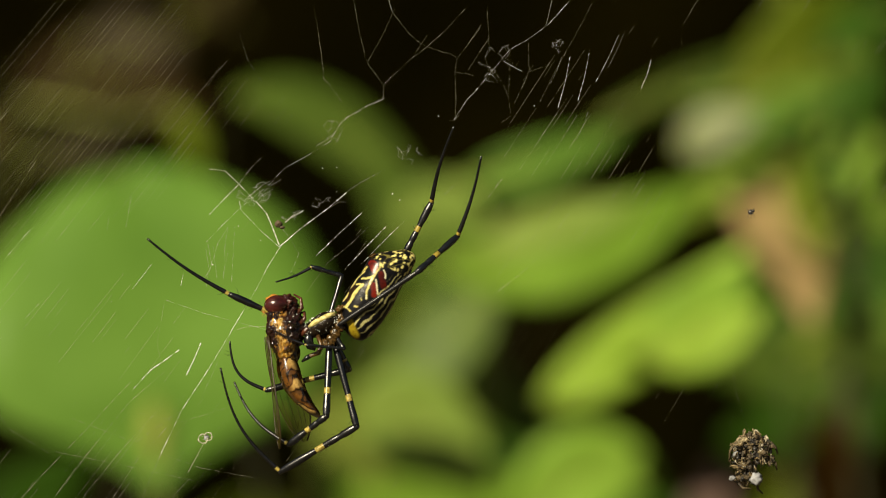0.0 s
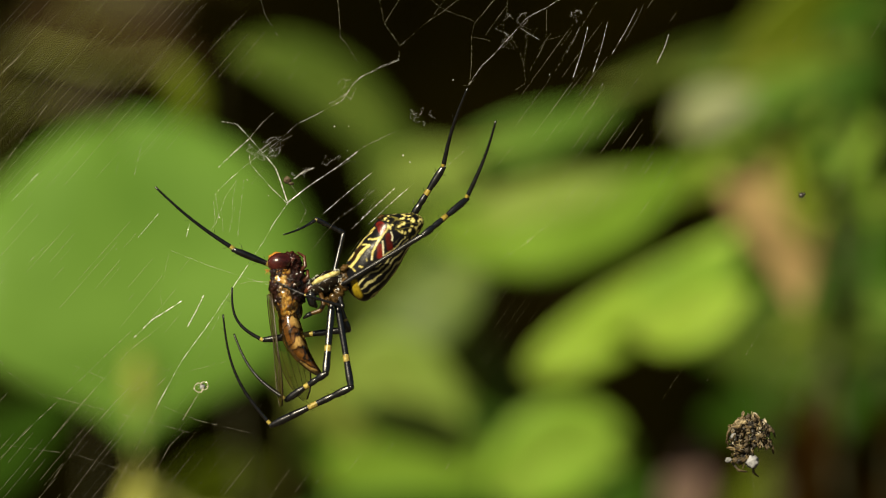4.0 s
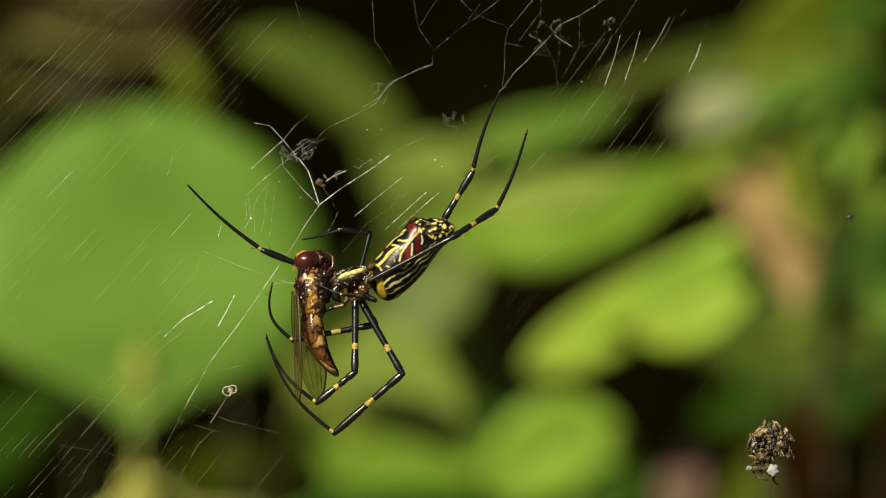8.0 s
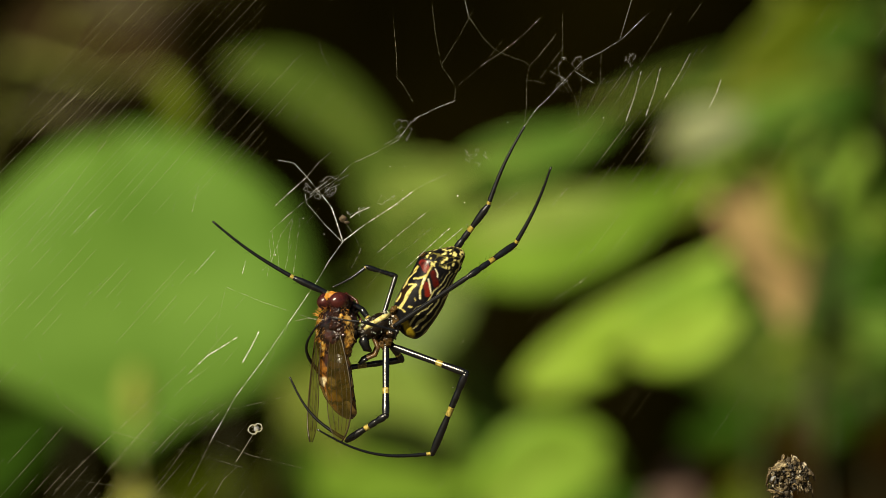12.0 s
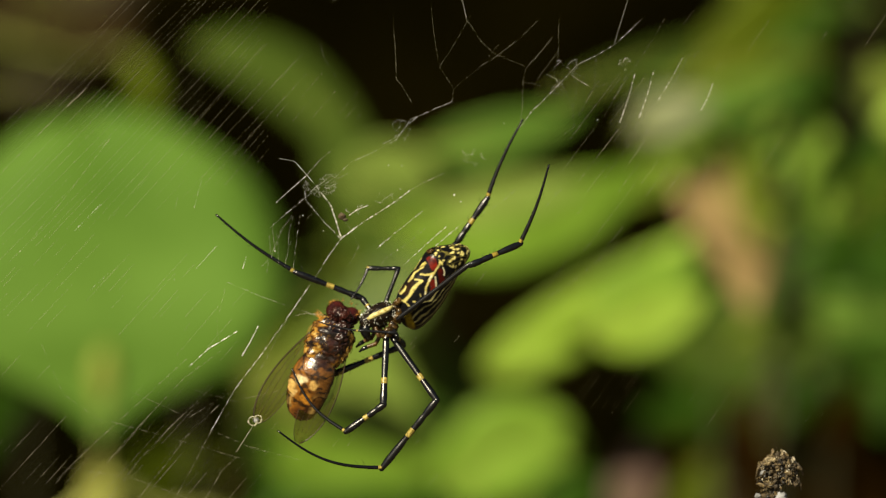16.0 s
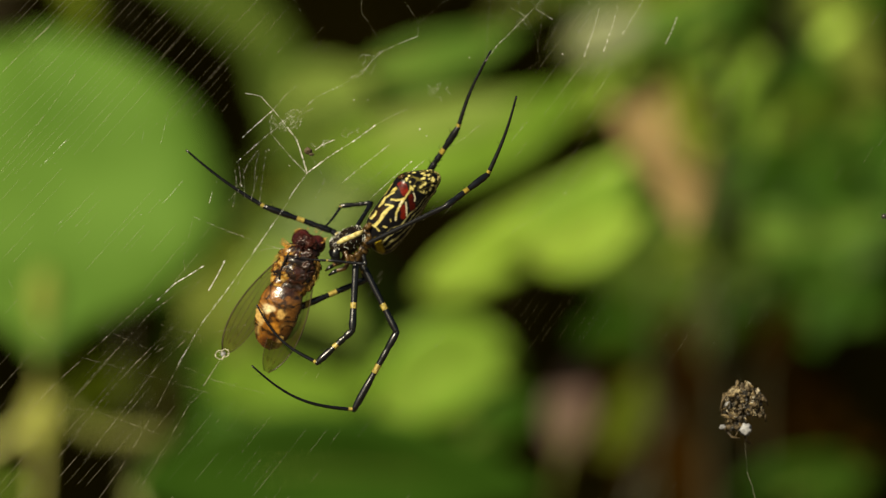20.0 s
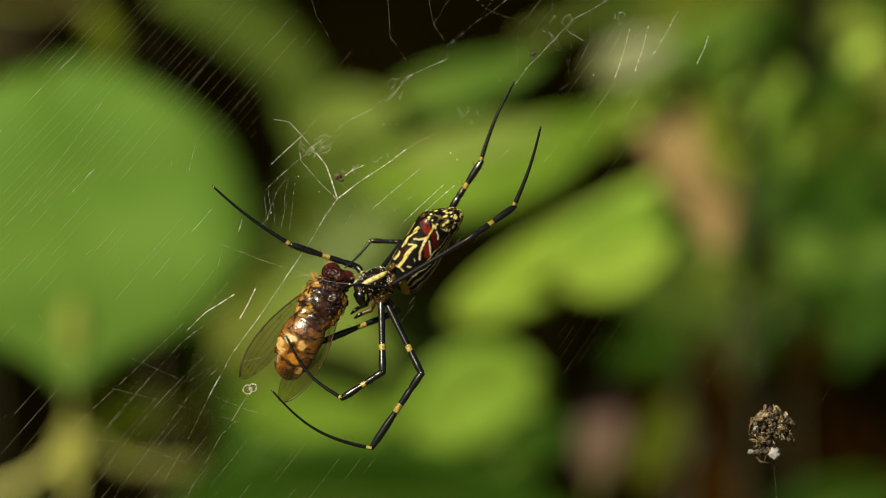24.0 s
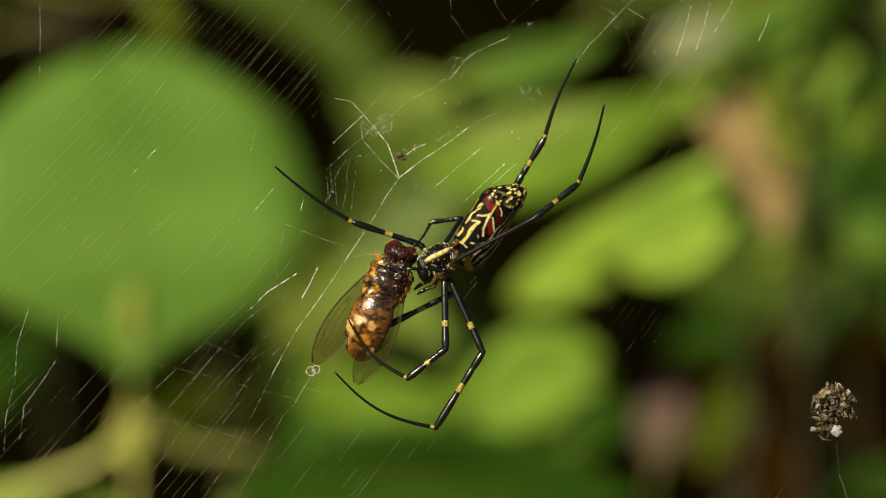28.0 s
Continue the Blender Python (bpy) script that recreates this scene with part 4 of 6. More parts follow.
    seed = thing("plant_seed", at(566, 323), "small tan seed caught in the web", "seed")
    bm = bmesh.new()
    blob(bm, (0, -0.0006, 0), (0.55 * MM, 0.45 * MM, 0.48 * MM), 3, 0.5)
    blob(bm, (0.5 * MM, -0.0006, -0.5 * MM), (0.4 * MM, 0.3 * MM, 0.25 * MM), 2, 0.3)
    part("husk", bm, M_HUSK, seed)


web()


def egg_speck():
    ob = thing("silk_knot", mm(-30, -20), "pale round silk knot with a short thread, hung in the web", "silk knot")
    bm = bmesh.new()
    rng = random.Random(3)
    for cx, cz, r in ((-0.35, -0.1, 0.62), (0.45, 0.15, 0.55)):
        loop = [Vector((cx + math.cos(i / 20 * 6.283) * r * rng.uniform(0.9, 1.1), rng.uniform(-0.2, 0.2), cz + math.sin(i / 20 * 6.283) * r * rng.uniform(0.9, 1.1))) * MM for i in range(21)]
        tube(bm, loop, [rng.uniform(0.05, 0.14) * MM for _ in loop], 5)
    for i in range(10):
        a, k = rng.uniform(0, 6.28), rng.uniform(0.2, 0.9)
        blob(bm, Vector((math.cos(a) * k, rng.uniform(-0.2, 0.2), math.sin(a) * k)) * MM, [rng.uniform(0.07, 0.15) * MM] * 3, 1, 0.6)
    part("loops", bm, M_SILK_DIM, ob)
    bm = bmesh.new()
    blob(bm, (0.15 * MM, 0.2 * MM, 0.05 * MM), [0.4 * MM] * 3, 2, 0.8)
    part("core", bm, M_FLAKE, ob)
    bm = bmesh.new()
    tube(bm, [Vector((-0.2, 0, -0.6)) * MM, Vector((-1.2, 0, -2.2)) * MM, Vector((-2.7, 0, -4.6)) * MM], [0.015 * MM, 0.03 * MM, 0.05 * MM], 5)
    part("thread", bm, M_SILK_DIM, ob)
    return ob


def debris():
    ob = thing("debris_ball", mm(46.4, -28.6), "brown ball of plant crumbs with pale flakes, hung on silk", "debris")
    rng = random.Random(8)
    for name, mat, n in (("dust", M_CRUMB, 120), ("dark_dust", M_GNAT, 70)):
        bm = bmesh.new()
        for i in range(n):
            while True:
                p = Vector((rng.uniform(-1, 1), rng.uniform(-1, 1), rng.uniform(-1, 1)))
                if p.length < 1 and not (p.x > 0.15 and p.z < -0.25):
                    break
            p = Vector((p.x * 3.1, p.y * 2.6, p.z * 3.6 + 0.3))
            r = rng.uniform(0.22, 0.62) * (0.8 if mat is M_GNAT else 1)
            blob(bm, p * MM, (r * MM, r * rng.uniform(0.5, 1) * MM, r * rng.uniform(0.5, 1) * MM), 1, 0.5, Euler((rng.uniform(0, 6), rng.uniform(0, 6), 0)).to_matrix())
        tagged(part(name, bm, mat, ob), kind="stuff")
    shapes = []
    for i in range(7):
        bm = bmesh.new()
        blob(bm, (0, 0, 0), (rng.uniform(0.35, 0.75) * MM, rng.uniform(0.06, 0.22) * MM, rng.uniform(0.12, 0.4) * MM), 2)
        for v in bm.verts:
            v.co *= 1 + 1.4 * noise.noise(v.co * 4200 + Vector((i * 7, 0, 0)))
        shapes.append(bm)
    shapes = [part("crumb", bm, M_CRUMB_MIX, ob, smooth=False) for bm in shapes]
    for i, first in enumerate(shapes):
        first.location = Vector((rng.uniform(-2.4, 2), -2.2, rng.uniform(-1.5, 3))) * MM
    for i in range(290):
        a, b = rng.uniform(0, 6.28), rng.uniform(-1.2, 1.45)
        if math.cos(a) > 0.2 and b < -0.3:
            continue
        c = new("crumb", shapes[i % 7].data)
        c.parent = ob
        k = rng.uniform(0.72, 1.10)
        c.location = Vector((math.cos(a) * math.cos(b) * 3.0 * k, -abs(math.sin(a)) * math.cos(b) * 2.5 * k, math.sin(b) * 3.5 * k + 0.3)) * MM
        c.rotation_euler = (rng.uniform(0, 6), rng.uniform(0, 6), rng.uniform(0, 6))
        c.scale = [rng.uniform(0.3, 0.95) for _ in range(3)]
    for x, y, z, r in ((0.3, -2.3, -2.6, 0.85), (-1.0, -2.4, -2.3, 0.36), (-3.0, -1.2, -2.3, 0.4), (1.6, -2.4, 1.0, 0.35), (3.0, -1, 1.8, 0.3), (-2.3, -1.6, 1.0, 0.4)):
        bm = bmesh.new()
        blob(bm, Vector((x, y, z)) * MM, (r * MM, r * 0.5 * MM, r * 0.95 * MM), 3, 0.7)
        part("flake", bm, M_FLAKE if r > 0.38 else M_CRUMB, ob)
    for pts in ([(0.4, -0.5, -3), (0.5, -0.3, -4.2), (1.2, 0, -4.8)], [(-2.6, 0, -2.6), (-1.6, -1, -3.8), (-0.4, -1, -4.0)], [(2.6, 0, 0), (3.3, -0.5, -0.6), (3.4, 0, -1.6)],
                [(2.8, 0, 2.4), (3.4, 0, 1.6), (3.7, 0, 0.6)], [(-3.2, 0, 0), (-3.0, -1, 1.6), (-2.2, -1, 2.5)]):
        bm = bmesh.new()
        tube(bm, [Vector(p) * MM for p in pts], [0.16 * MM, 0.2 * MM, 0.1 * MM], 5)
        part("twig", bm, M_CRUMB, ob)
    bm = bmesh.new()
    tube(bm, sag([Vector((0, 0, 3.6)) * MM, Vector((-1.5, 0, 9)) * MM, Vector((-6, 0, 60)) * MM], 5, 0.2, rng), 0.002 * MM, 4)
    tube(bm, sag([Vector((0.4, 0, -4)) * MM, Vector((0.7, 0, -9)) * MM], 4, 0.2, rng), 0.006 * MM, 4)
    tube(bm, sag([Vector((0.7, 0, -9)) * MM, Vector((2.4, 0, -14)) * MM, Vector((8, 0, -40)) * MM], 5, 0.2, rng), 0.022 * MM, 4)
    part("hanging_thread", bm, M_SILK_DIM, ob)
    return ob


def small_insect(name, label, r):
    ob = thing(name, mm(60, 0), label, "insect")
    bm = bmesh.new()
    blob(bm, (0, 0, 0), (r * MM, r * 0.8 * MM, r * 0.9 * MM), 2, 0.2)
    part("body", bm, M_GNAT, ob)
    bm = bmesh.new()
    blob(bm, (r * 0.9 * MM, 0, r * 0.35 * MM), [r * 0.5 * MM] * 3, 2)
    part("head", bm, M_GNAT, ob)
    for s in (-1, 1):
        for k in (-0.6, 0, 0.6):
            bm = bmesh.new()
            tube(bm, [Vector((k * r * 0.6, s * r * 0.5, 0)) * MM, Vector((k * r * 1.6, s * r * 0.8, s * r * 1.0)) * MM, Vector((k * r * 2.2, s * r, s * r * 1.7 - 0.2)) * MM], r * 0.1 * MM, 4)
            part("leg", bm, M_GNAT, ob)
    return ob


KNOT, DEBRIS = egg_speck(), debris()
GNAT_OB = small_insect("gnat", "tiny dark gnat hanging by the web", 0.42)
MIDGE_OB = small_insect("midge", "tiny black midge moving about the upper web", 0.42)


# ---- the spider ----
def spider_body():
    root = thing("spider", mm(-9.5, -4), "orb spider with banded black legs and yellow-netted abdomen, feeding", "spider")
    bm = bmesh.new()
    back = ((-0.95, -1.9, -2.5, 0.3), (-0.75, -1.1, -3.3, 1.0), (0.0, 0.3, -4.4, 1.8), (1.2, 1.5, -4.65, 2.2), (2.8, 2.15, -4.45, 2.45), (4.4, 2.7, -4.05, 2.5), (5.9, 3.1, -3.6, 2.5), (7.3, 3.65, -3.0, 2.45),
            (8.5, 4.0, -2.4, 2.3), (9.6, 3.75, -1.9, 2.15), (10.8, 3.05, -1.45, 1.9), (11.9, 2.4, -1.0, 1.6), (12.8, 1.7, -0.6, 1.2), (13.3, 0.95, -0.1, 0.6), (13.4, 0.6, 0.2, 0.15))
    loft(bm, [(x * MM, a * MM, b * MM, c * MM) for x, a, b, c in refine([(x, w, (hi - lo) / 2, (hi + lo) / 2) for x, hi, lo, w in back], 11)], 140)
    for v in bm.verts:
        v.co *= 1 + 0.012 * noise.noise(v.co * 900)
    ab = part("abdomen", bm, M_ABDOMEN, root, "black abdomen with wavy yellow lines and red flank marks")
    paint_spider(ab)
    bm = bmesh.new()
    blob(bm, (8.7 * MM, -0.5 * MM, 3.85 * MM), (0.55 * MM, 0.7 * MM, 0.32 * MM), 3, 0.6)
    part("hump", bm, M_COXA, ab, "reddish hump")
    for y in (-0.35, 0.35):
        bm = bmesh.new()
        tube(bm, [Vector((10.4, y, -0.8)) * MM, Vector((11.2, y, -1.1)) * MM, Vector((11.7, y, -1.1)) * MM], [0.45 * MM, 0.35 * MM, 0.12 * MM], 8)
        part("spinneret", bm, M_BLACK, ab)
    # waist and carapace
    bm = bmesh.new()
    tube(bm, [Vector((0.4, 0, -0.1)) * MM, Vector((-0.4, 0, 0.0)) * MM, Vector((-1.2, 0, 0.1)) * MM], [1.2 * MM, 0.85 * MM, 1.1 * MM], 12)
    blob(bm, Vector((0.5, -1.0, 0.9)) * MM, (0.6 * MM, 0.5 * MM, 0.45 * MM), 3, 0.8)
    blob(bm, Vector((-0.3, -0.9, -0.6)) * MM, (0.7 * MM, 0.6 * MM, 0.7 * MM), 2, 0.4)
    part("waist", bm, M_COXA, root, "brown hairy waist")
    tilt = Matrix.Rotation(radians(14), 4, 'Y')
    bm = bmesh.new()
    loft(bm, [(-x * MM, a * MM, b * MM, c * MM) for x, a, b, c in refine([
        (0.4, 0.5, 0.4, 0.1), (1.0, 1.4, 1.0, 0.2), (2.2, 1.9, 1.45, 0.2), (3.6, 1.7, 1.4, 0.1), (4.8, 1.25, 1.15, 0.0), (5.7, 0.95, 0.85, -0.1), (6.0, 0.3, 0.3, -0.15)], 4)], 28)
    bmesh.ops.reverse_faces(bm, faces=bm.faces[:])
    bm.transform(tilt)
    head = part("cephalothorax", bm, M_CARAPACE, root, "dark carapace with silvery hairs")
    bm = bmesh.new()
    pts = [tilt @ (Vector((-x, -a, c)) * MM) for x, a, c in ((0.7, 1.15, 0.75), (1.6, 1.62, 0.85), (2.8, 1.62, 0.85), (3.9, 1.38, 0.75), (4.8, 1.1, 0.6))]
    tube(bm, pts, [0.25 * MM, 0.40 * MM, 0.36 * MM, 0.42 * MM, 0.2 * MM], 10)
    part("stripe", bm, M_STRIPE, head, "yellow side stripe")
    bm = bmesh.new()
    rng = random.Random(2)
    # hairs in bright silk white also stand in for the carapace's glints
    for i in range(100):
        x, a = rng.uniform(0.6, 5.6), rng.uniform(-2.4, 1.0)
        w = 1.75 * math.sqrt(max(0.05, 1 - ((x - 2.8) / 3.3) ** 2))
        n = Vector((rng.uniform(-0.5, 0.1), math.sin(a), math.cos(a) * 0.8))
        p = Vector((-x, math.sin(a) * w, 0.15 + math.cos(a) * w * 0.78))
        tube(bm, [tilt @ ((p - n * 0.1) * MM), tilt @ ((p + n * rng.uniform(0.15, 0.4)) * MM)], [0.075 * MM, 0.02 * MM], 3, False)
    tagged(part("hairs", bm, M_SILK, head, "short silvery hairs, white for carapace glints"), kind="stuff")
    for y in (-0.55, 0.55):
        bm = bmesh.new()
        tube(bm, [tilt @ (Vector(p) * MM) for p in ((-5.1, y, -0.2), (-5.7, y, -1.0), (-5.8, y * 0.9, -2.0), (-5.4, y * 0.7, -2.7))], [0.5 * MM, 0.72 * MM, 0.6 * MM, 0.18 * MM], 12)
        part("chelicera", bm, M_BLACK, head, "glossy black jaw")
        bm = bmesh.new()
        for k in range(4):
            blob(bm, tilt @ (Vector((-5.75 + 0.12 * (k % 2), y * (0.5 + 0.45 * (k // 2)), 0.35 + 0.3 * (k % 2))) * MM), [0.13 * MM] * 3, 2)
        part("eyes", bm, M_BLACK, head)
    for y in (-1.1, 1.1):
        bm = bmesh.new()
        tube(bm, [tilt @ (Vector(p) * MM) for p in ((-4.2, y, -1.0), (-4.3, y * 1.3, -2.6), (-5.2, y * 1.3, -3.3), (-6.4, y * 1.2, -3.2), (-7.6, y, -3.4))],
             [0.28 * MM, 0.34 * MM, 0.34 * MM, 0.3 * MM, 0.16 * MM], 8)
        part("palp", bm, M_PALP, root, "amber palp")
        bm = bmesh.new()
        tube(bm, [tilt @ (Vector(p) * MM) for p in ((-6.4, y * 1.2, -3.2), (-7.0, y * 1.1, -3.25), (-7.8, y, -3.45))], [0.31 * MM, 0.32 * MM, 0.12 * MM], 8)
        part("palp_tip", bm, M_BLACK, root)
    for i, (x, y, z) in enumerate(((-1.0, -1.3, -0.9), (-2.2, -1.5, -1.4), (-3.2, -1.4, -1.7), (-4.0, -1.1, -1.7), (-1.0, 1.3, -0.6), (-2.0, 1.4, -0.9), (-3.2, 1.4, -1.0), (-4.0, 1.1, -1.0))):
        bm = bmesh.new()
        blob(bm, Vector((x, y, z)) * MM, (0.6 * MM, 0.58 * MM, 0.8 * MM), 3, 0.7)
        part("coxa", bm, M_COXA, root)
    return root


SPIDER_OB = spider_body()


SHAPES = {   # how thick each segment is along its length
    "femur": ((0, 0.12, 0.35, 0.58, 0.72, 0.9, 1.0), (0.80, 0.98, 0.98, 0.90, 0.95, 1.10, 0.90)),
    "tibia": ((0, 0.08, 0.17, 0.21, 0.30, 0.39, 0.56, 0.70, 0.88, 1.0), (0.90, 1.12, 1.06, 0.84, 1.02, 0.90, 0.84, 1.10, 1.12, 0.80)),
    "metatarsus": ((0, 0.05, 0.5, 1.0), (0.95, 1.08, 0.76, 0.50)),
}


def limb(name, length, radius, bands, bend=0.0, bristles=0, seed=0, tint=None):
    """One segment of a leg along x, waisted at its joints, with its yellow bands as parts of their own and fine bristles."""
    rng = random.Random(seed)
    n = 36
    path = [Vector((length * i / n, 0, bend * length * math.sin(math.pi * i / n))) * MM for i in range(n + 1)]
    rad = [radius * float(np.interp(i / n, *SHAPES[name])) * MM for i in range(n + 1)]
    bm = bmesh.new()
    tube(bm, path, rad, 12)
    blob(bm, path[0], [rad[0]] * 3, 2)
    blob(bm, path[-1], [rad[-1] * 1.02] * 3, 2)
    seg = part(name, bm, M_BLACK, SPIDER_OB)
    bm = bmesh.new()
    for i in range(bristles):
        k = rng.uniform(2, n - 1)
        p = path[int(k)]
        a = rng.uniform(0, 6.28)
        side = Vector((0, math.cos(a), math.sin(a)))
        ln = rng.uniform(0.5, 0.95) * MM
        tube(bm, [p + side * rad[int(k)] * 0.8, p + side * (rad[int(k)] + ln * 0.5) + Vector((ln * 0.4, 0, 0)), p + side * (rad[int(k)] + ln * 0.8) + Vector((ln * 0.9, 0, 0))],
             [0.026 * MM, 0.018 * MM, 0.006 * MM], 3)
    tagged(part("bristles", bm, M_BLACK, seg), kind="stuff")
    for lo, hi in bands:
        bm = bmesh.new()
        pts, rr = [], []
        for j in range(9):
            f = lo + (hi - lo) * j / 8
            i = min(n - 1, int(f * n))
            pts.append(path[i].lerp(path[i + 1], f * n - i))
            rr.append((rad[i] + (rad[i + 1] - rad[i]) * (f * n - i)) * (1.02 if 0 < j < 8 else 0.96))
        tube(bm, pts, rr, 12)
        part("band", bm, tint or M_BAND, seg, "yellow band")
    return seg


# ---- the prey ----
def fly():
    root = thing("hoverfly", mm(-18, -6), "ginger hoverfly with maroon eyes and banded abdomen, dead prey", "fly")
    rng = random.Random(21)
    bm = bmesh.new()
    loft(bm, [(x * MM, a * MM, b * MM, c * MM) for x, a, b, c in refine([
        (-2.9, 0.8, 0.6, 0.0), (-2.3, 2.1, 1.6, 0.1), (-1.0, 3.0, 2.2, 0.2), (0.6, 3.25, 2.3, 0.2), (2.4, 3.1, 1.95, 0.3), (3.9, 2.7, 1.6, 0.4), (4.9, 1.1, 0.7, 0.4)], 8)], 56)
    for v in bm.verts:
        v.co *= 1 + 0.11 * noise.noise(v.co * 700) + 0.07 * noise.noise(v.co * 1700) + 0.035 * noise.noise(v.co * 4200)
    tx = part("thorax", bm, M_THORAX, root, "ginger hairy thorax")
    paint_thorax(tx)
    for x, y, z, r in ((-1.4, 0.8, -1.6, 1.1), (-1.2, -0.9, -1.7, 1.15), (0.2, 0.9, -1.7, 1.1), (0.3, -1.0, -1.7, 1.2), (1.6, 0.3, -1.4, 1.0), (-2.2, 0.1, -0.9, 0.9), (-2.0, 1.3, 0.9, 1.1), (-1.6, -1.7, 0.2, 0.8),
                       (-0.5, 1.6, 1.5, 1.0), (1.3, 1.7, 1.3, 0.95), (0.5, 2.1, 1.1, 0.9), (2.6, 1.6, 0.9, 0.8), (-0.6, 2.2, -0.9, 1.0), (1.2, 2.2, -0.9, 0.9)):
        bm = bmesh.new()
        blob(bm, Vector((x, y, z)) * MM, [r * 1.2 * MM, r * MM, r * 0.95 * MM], 4, 0.4)
        for v in bm.verts:
            v.co *= 1 + 0.05 * noise.noise(v.co * 2600)
        part("chest_plate", bm, M_FLANK if z > 1.2 else M_CHEST, root, "glossy maroon shoulder plate" if z > 1.2 else "glossy dark chest plate")
    bm = bmesh.new()
    for i in range(330):
        a = rng.uniform(-1.8, 0.1) if rng.random() < 0.5 else rng.uniform(1.05, 1.75)
        x = rng.uniform(-2.6, 3.6)
        w = 2.6 * math.sqrt(max(0.05, 1 - ((x - 0.5) / 3.7) ** 2))
        nrm = Vector((rng.uniform(0.5, 1.6), math.sin(a) * 0.6, math.cos(a) * 0.55)).normalized()
        p = Vector((x, math.sin(a) * w * 1.3, 0.2 + math.cos(a) * w * 0.86)) * MM
        ln = rng.uniform(0.3, 0.8) * MM
        tube(bm, [p - nrm * 0.1 * MM, p + nrm * ln], [0.028 * MM, 0.008 * MM], 3, False)
    part("fur", bm, M_FUR, tx, "ginger fur")
    bm = bmesh.new()
    for i in range(14):
        p = Vector((-2.0 + rng.uniform(-0.4, 0.4), -2.3, 0.6 + rng.uniform(-0.4, 0.4)))
        q = p + Vector((rng.uniform(-0.8, 0.0), rng.uniform(-1.4, -0.5), rng.uniform(-0.4, 0.4)))
        tube(bm, [p * MM, q * MM], [0.09 * MM, 0.02 * MM], 3, False)
    part("side_tuft", bm, M_FACE, tx, "orange hair tuft")
    # abdomen of plates, each a little proud of the next
    bm = bmesh.new()
    st = refine([(2.6, 1.4, 1.0, 0.4), (3.6, 2.4, 1.3, 0.7), (5.2, 3.0, 1.6, 0.8), (7.2, 3.15, 1.6, 0.7), (9.4, 2.95, 1.35, 0.2), (11.2, 2.4, 1.0, -0.6), (12.4, 1.7, 0.70, -1.3), (13.1, 0.5, 0.28, -1.7)], 14)
    loft(bm, [(x * MM, w * k * MM, h * k * MM, lift * MM) for x, w, h, lift in st for k in [1 + 0.035 * (((x - 4.2) / 2.15) % 1 - 0.5) * (4.2 < x < 12.4)]], 96)
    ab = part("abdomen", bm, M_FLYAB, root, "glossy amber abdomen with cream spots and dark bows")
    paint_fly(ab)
    # head
    NECK = Vector((-2.6, 0, 0)) * MM
    bm = bmesh.new()
    blob(bm, Vector((-3.8, 0, -0.1)) * MM, (1.25 * MM, 2.0 * MM, 1.75 * MM), 3, 0.2)
    for v in bm.verts:
        v.co -= NECK
    hd = part("head", bm, M_HEAD, root, "orange-fringed brown head")
    hd.location = NECK
    for s in (-1, 1):
        bm = bmesh.new()
        blob(bm, Vector((-1.15, s * 1.2, 0.3)) * MM, (1.35 * MM, 1.35 * MM, 1.75 * MM), 4, 0.03)
        part("eye", bm, M_EYE, hd, "large maroon compound eye")
    bm = bmesh.new()
    for i in range(36):
        a = rng.uniform(-1.9, 1.9)
        p = Vector((-0.3 + rng.uniform(-0.2, 0.3), math.sin(a) * 2.05, math.cos(a) * 1.9 + 0.2)) * MM
        tube(bm, [p, p + Vector((rng.uniform(-0.3, 0.6), math.sin(a) * 0.45, math.cos(a) * 0.45)) * MM], [0.045 * MM, 0.015 * MM], 3, False)
    part("fringe", bm, M_FACE, hd, "orange hair fringe")
    bm = bmesh.new()
    for c, r in (((-1.0, 0.1, -1.3), (1.3, 1.6, 1.2)), ((0.0, 0.2, -1.9), (0.9, 1.5, 0.8))):
        got = bmesh.ops.create_icosphere(bm, subdivisions=5, radius=1.0)
        for v in got["verts"]:
            k = 1 + 0.30 * noise.noise(v.co * 2.6) + 0.22 * abs(noise.noise(v.co * 6 + Vector((5, 0, 0)))) + 0.10 * noise.noise(v.co * 15)
            v.co = (Vector(c) + Vector((v.co.x * r[0], v.co.y * r[1], v.co.z * r[2])) * k) * MM
    part("crumpled_mouth", bm, M_HEAD, hd, "crumpled glossy dark mouth")
    bm = bmesh.new()
    for i in range(110):
        n = Vector((rng.uniform(-1, 0.9), rng.uniform(-1, 1), rng.uniform(-1.2, 0.1))).normalized()
        p = Vector((-0.6, 0.1, -1.3)) + Vector((n.x * 1.4, n.y * 1.6, n.z * 1.3))
        q = p + n * rng.uniform(0.2, 0.65) + Vector((rng.uniform(-0.2, 0.2), rng.uniform(-0.2, 0.2), 0))
        tube(bm, [p * MM, q * MM], [rng.uniform(0.07, 0.16) * MM, 0.02 * MM], 4)
    part("mouth_spines", bm, M_HEAD, hd, "dark crumpled mouth spines")
    bm = bmesh.new()
    blob(bm, Vector((-1.9, 0.3, 0.6)) * MM, (0.75 * MM, 1.0 * MM, 1.1 * MM), 3, 0.5)
    part("face", bm, M_FACE, hd, "orange face")
    # crumpled legs on the chest
    for s in (-1, 1):
        for k, x in enumerate((-1.6, 0.0, 1.4)):
            bm = bmesh.new()
            tube(bm, [Vector(p) * MM for p in ((x, s * 0.9, -2.0), (x - 0.9, s * (1.6 + 0.3 * k), -3.2), (x - 2.2 + 0.4 * k, s * 0.9, -3.4), (x - 3.0 + 1.2 * k, s * 0.3, -2.6))],
                 [0.35 * MM, 0.3 * MM, 0.2 * MM, 0.12 * MM], 7)
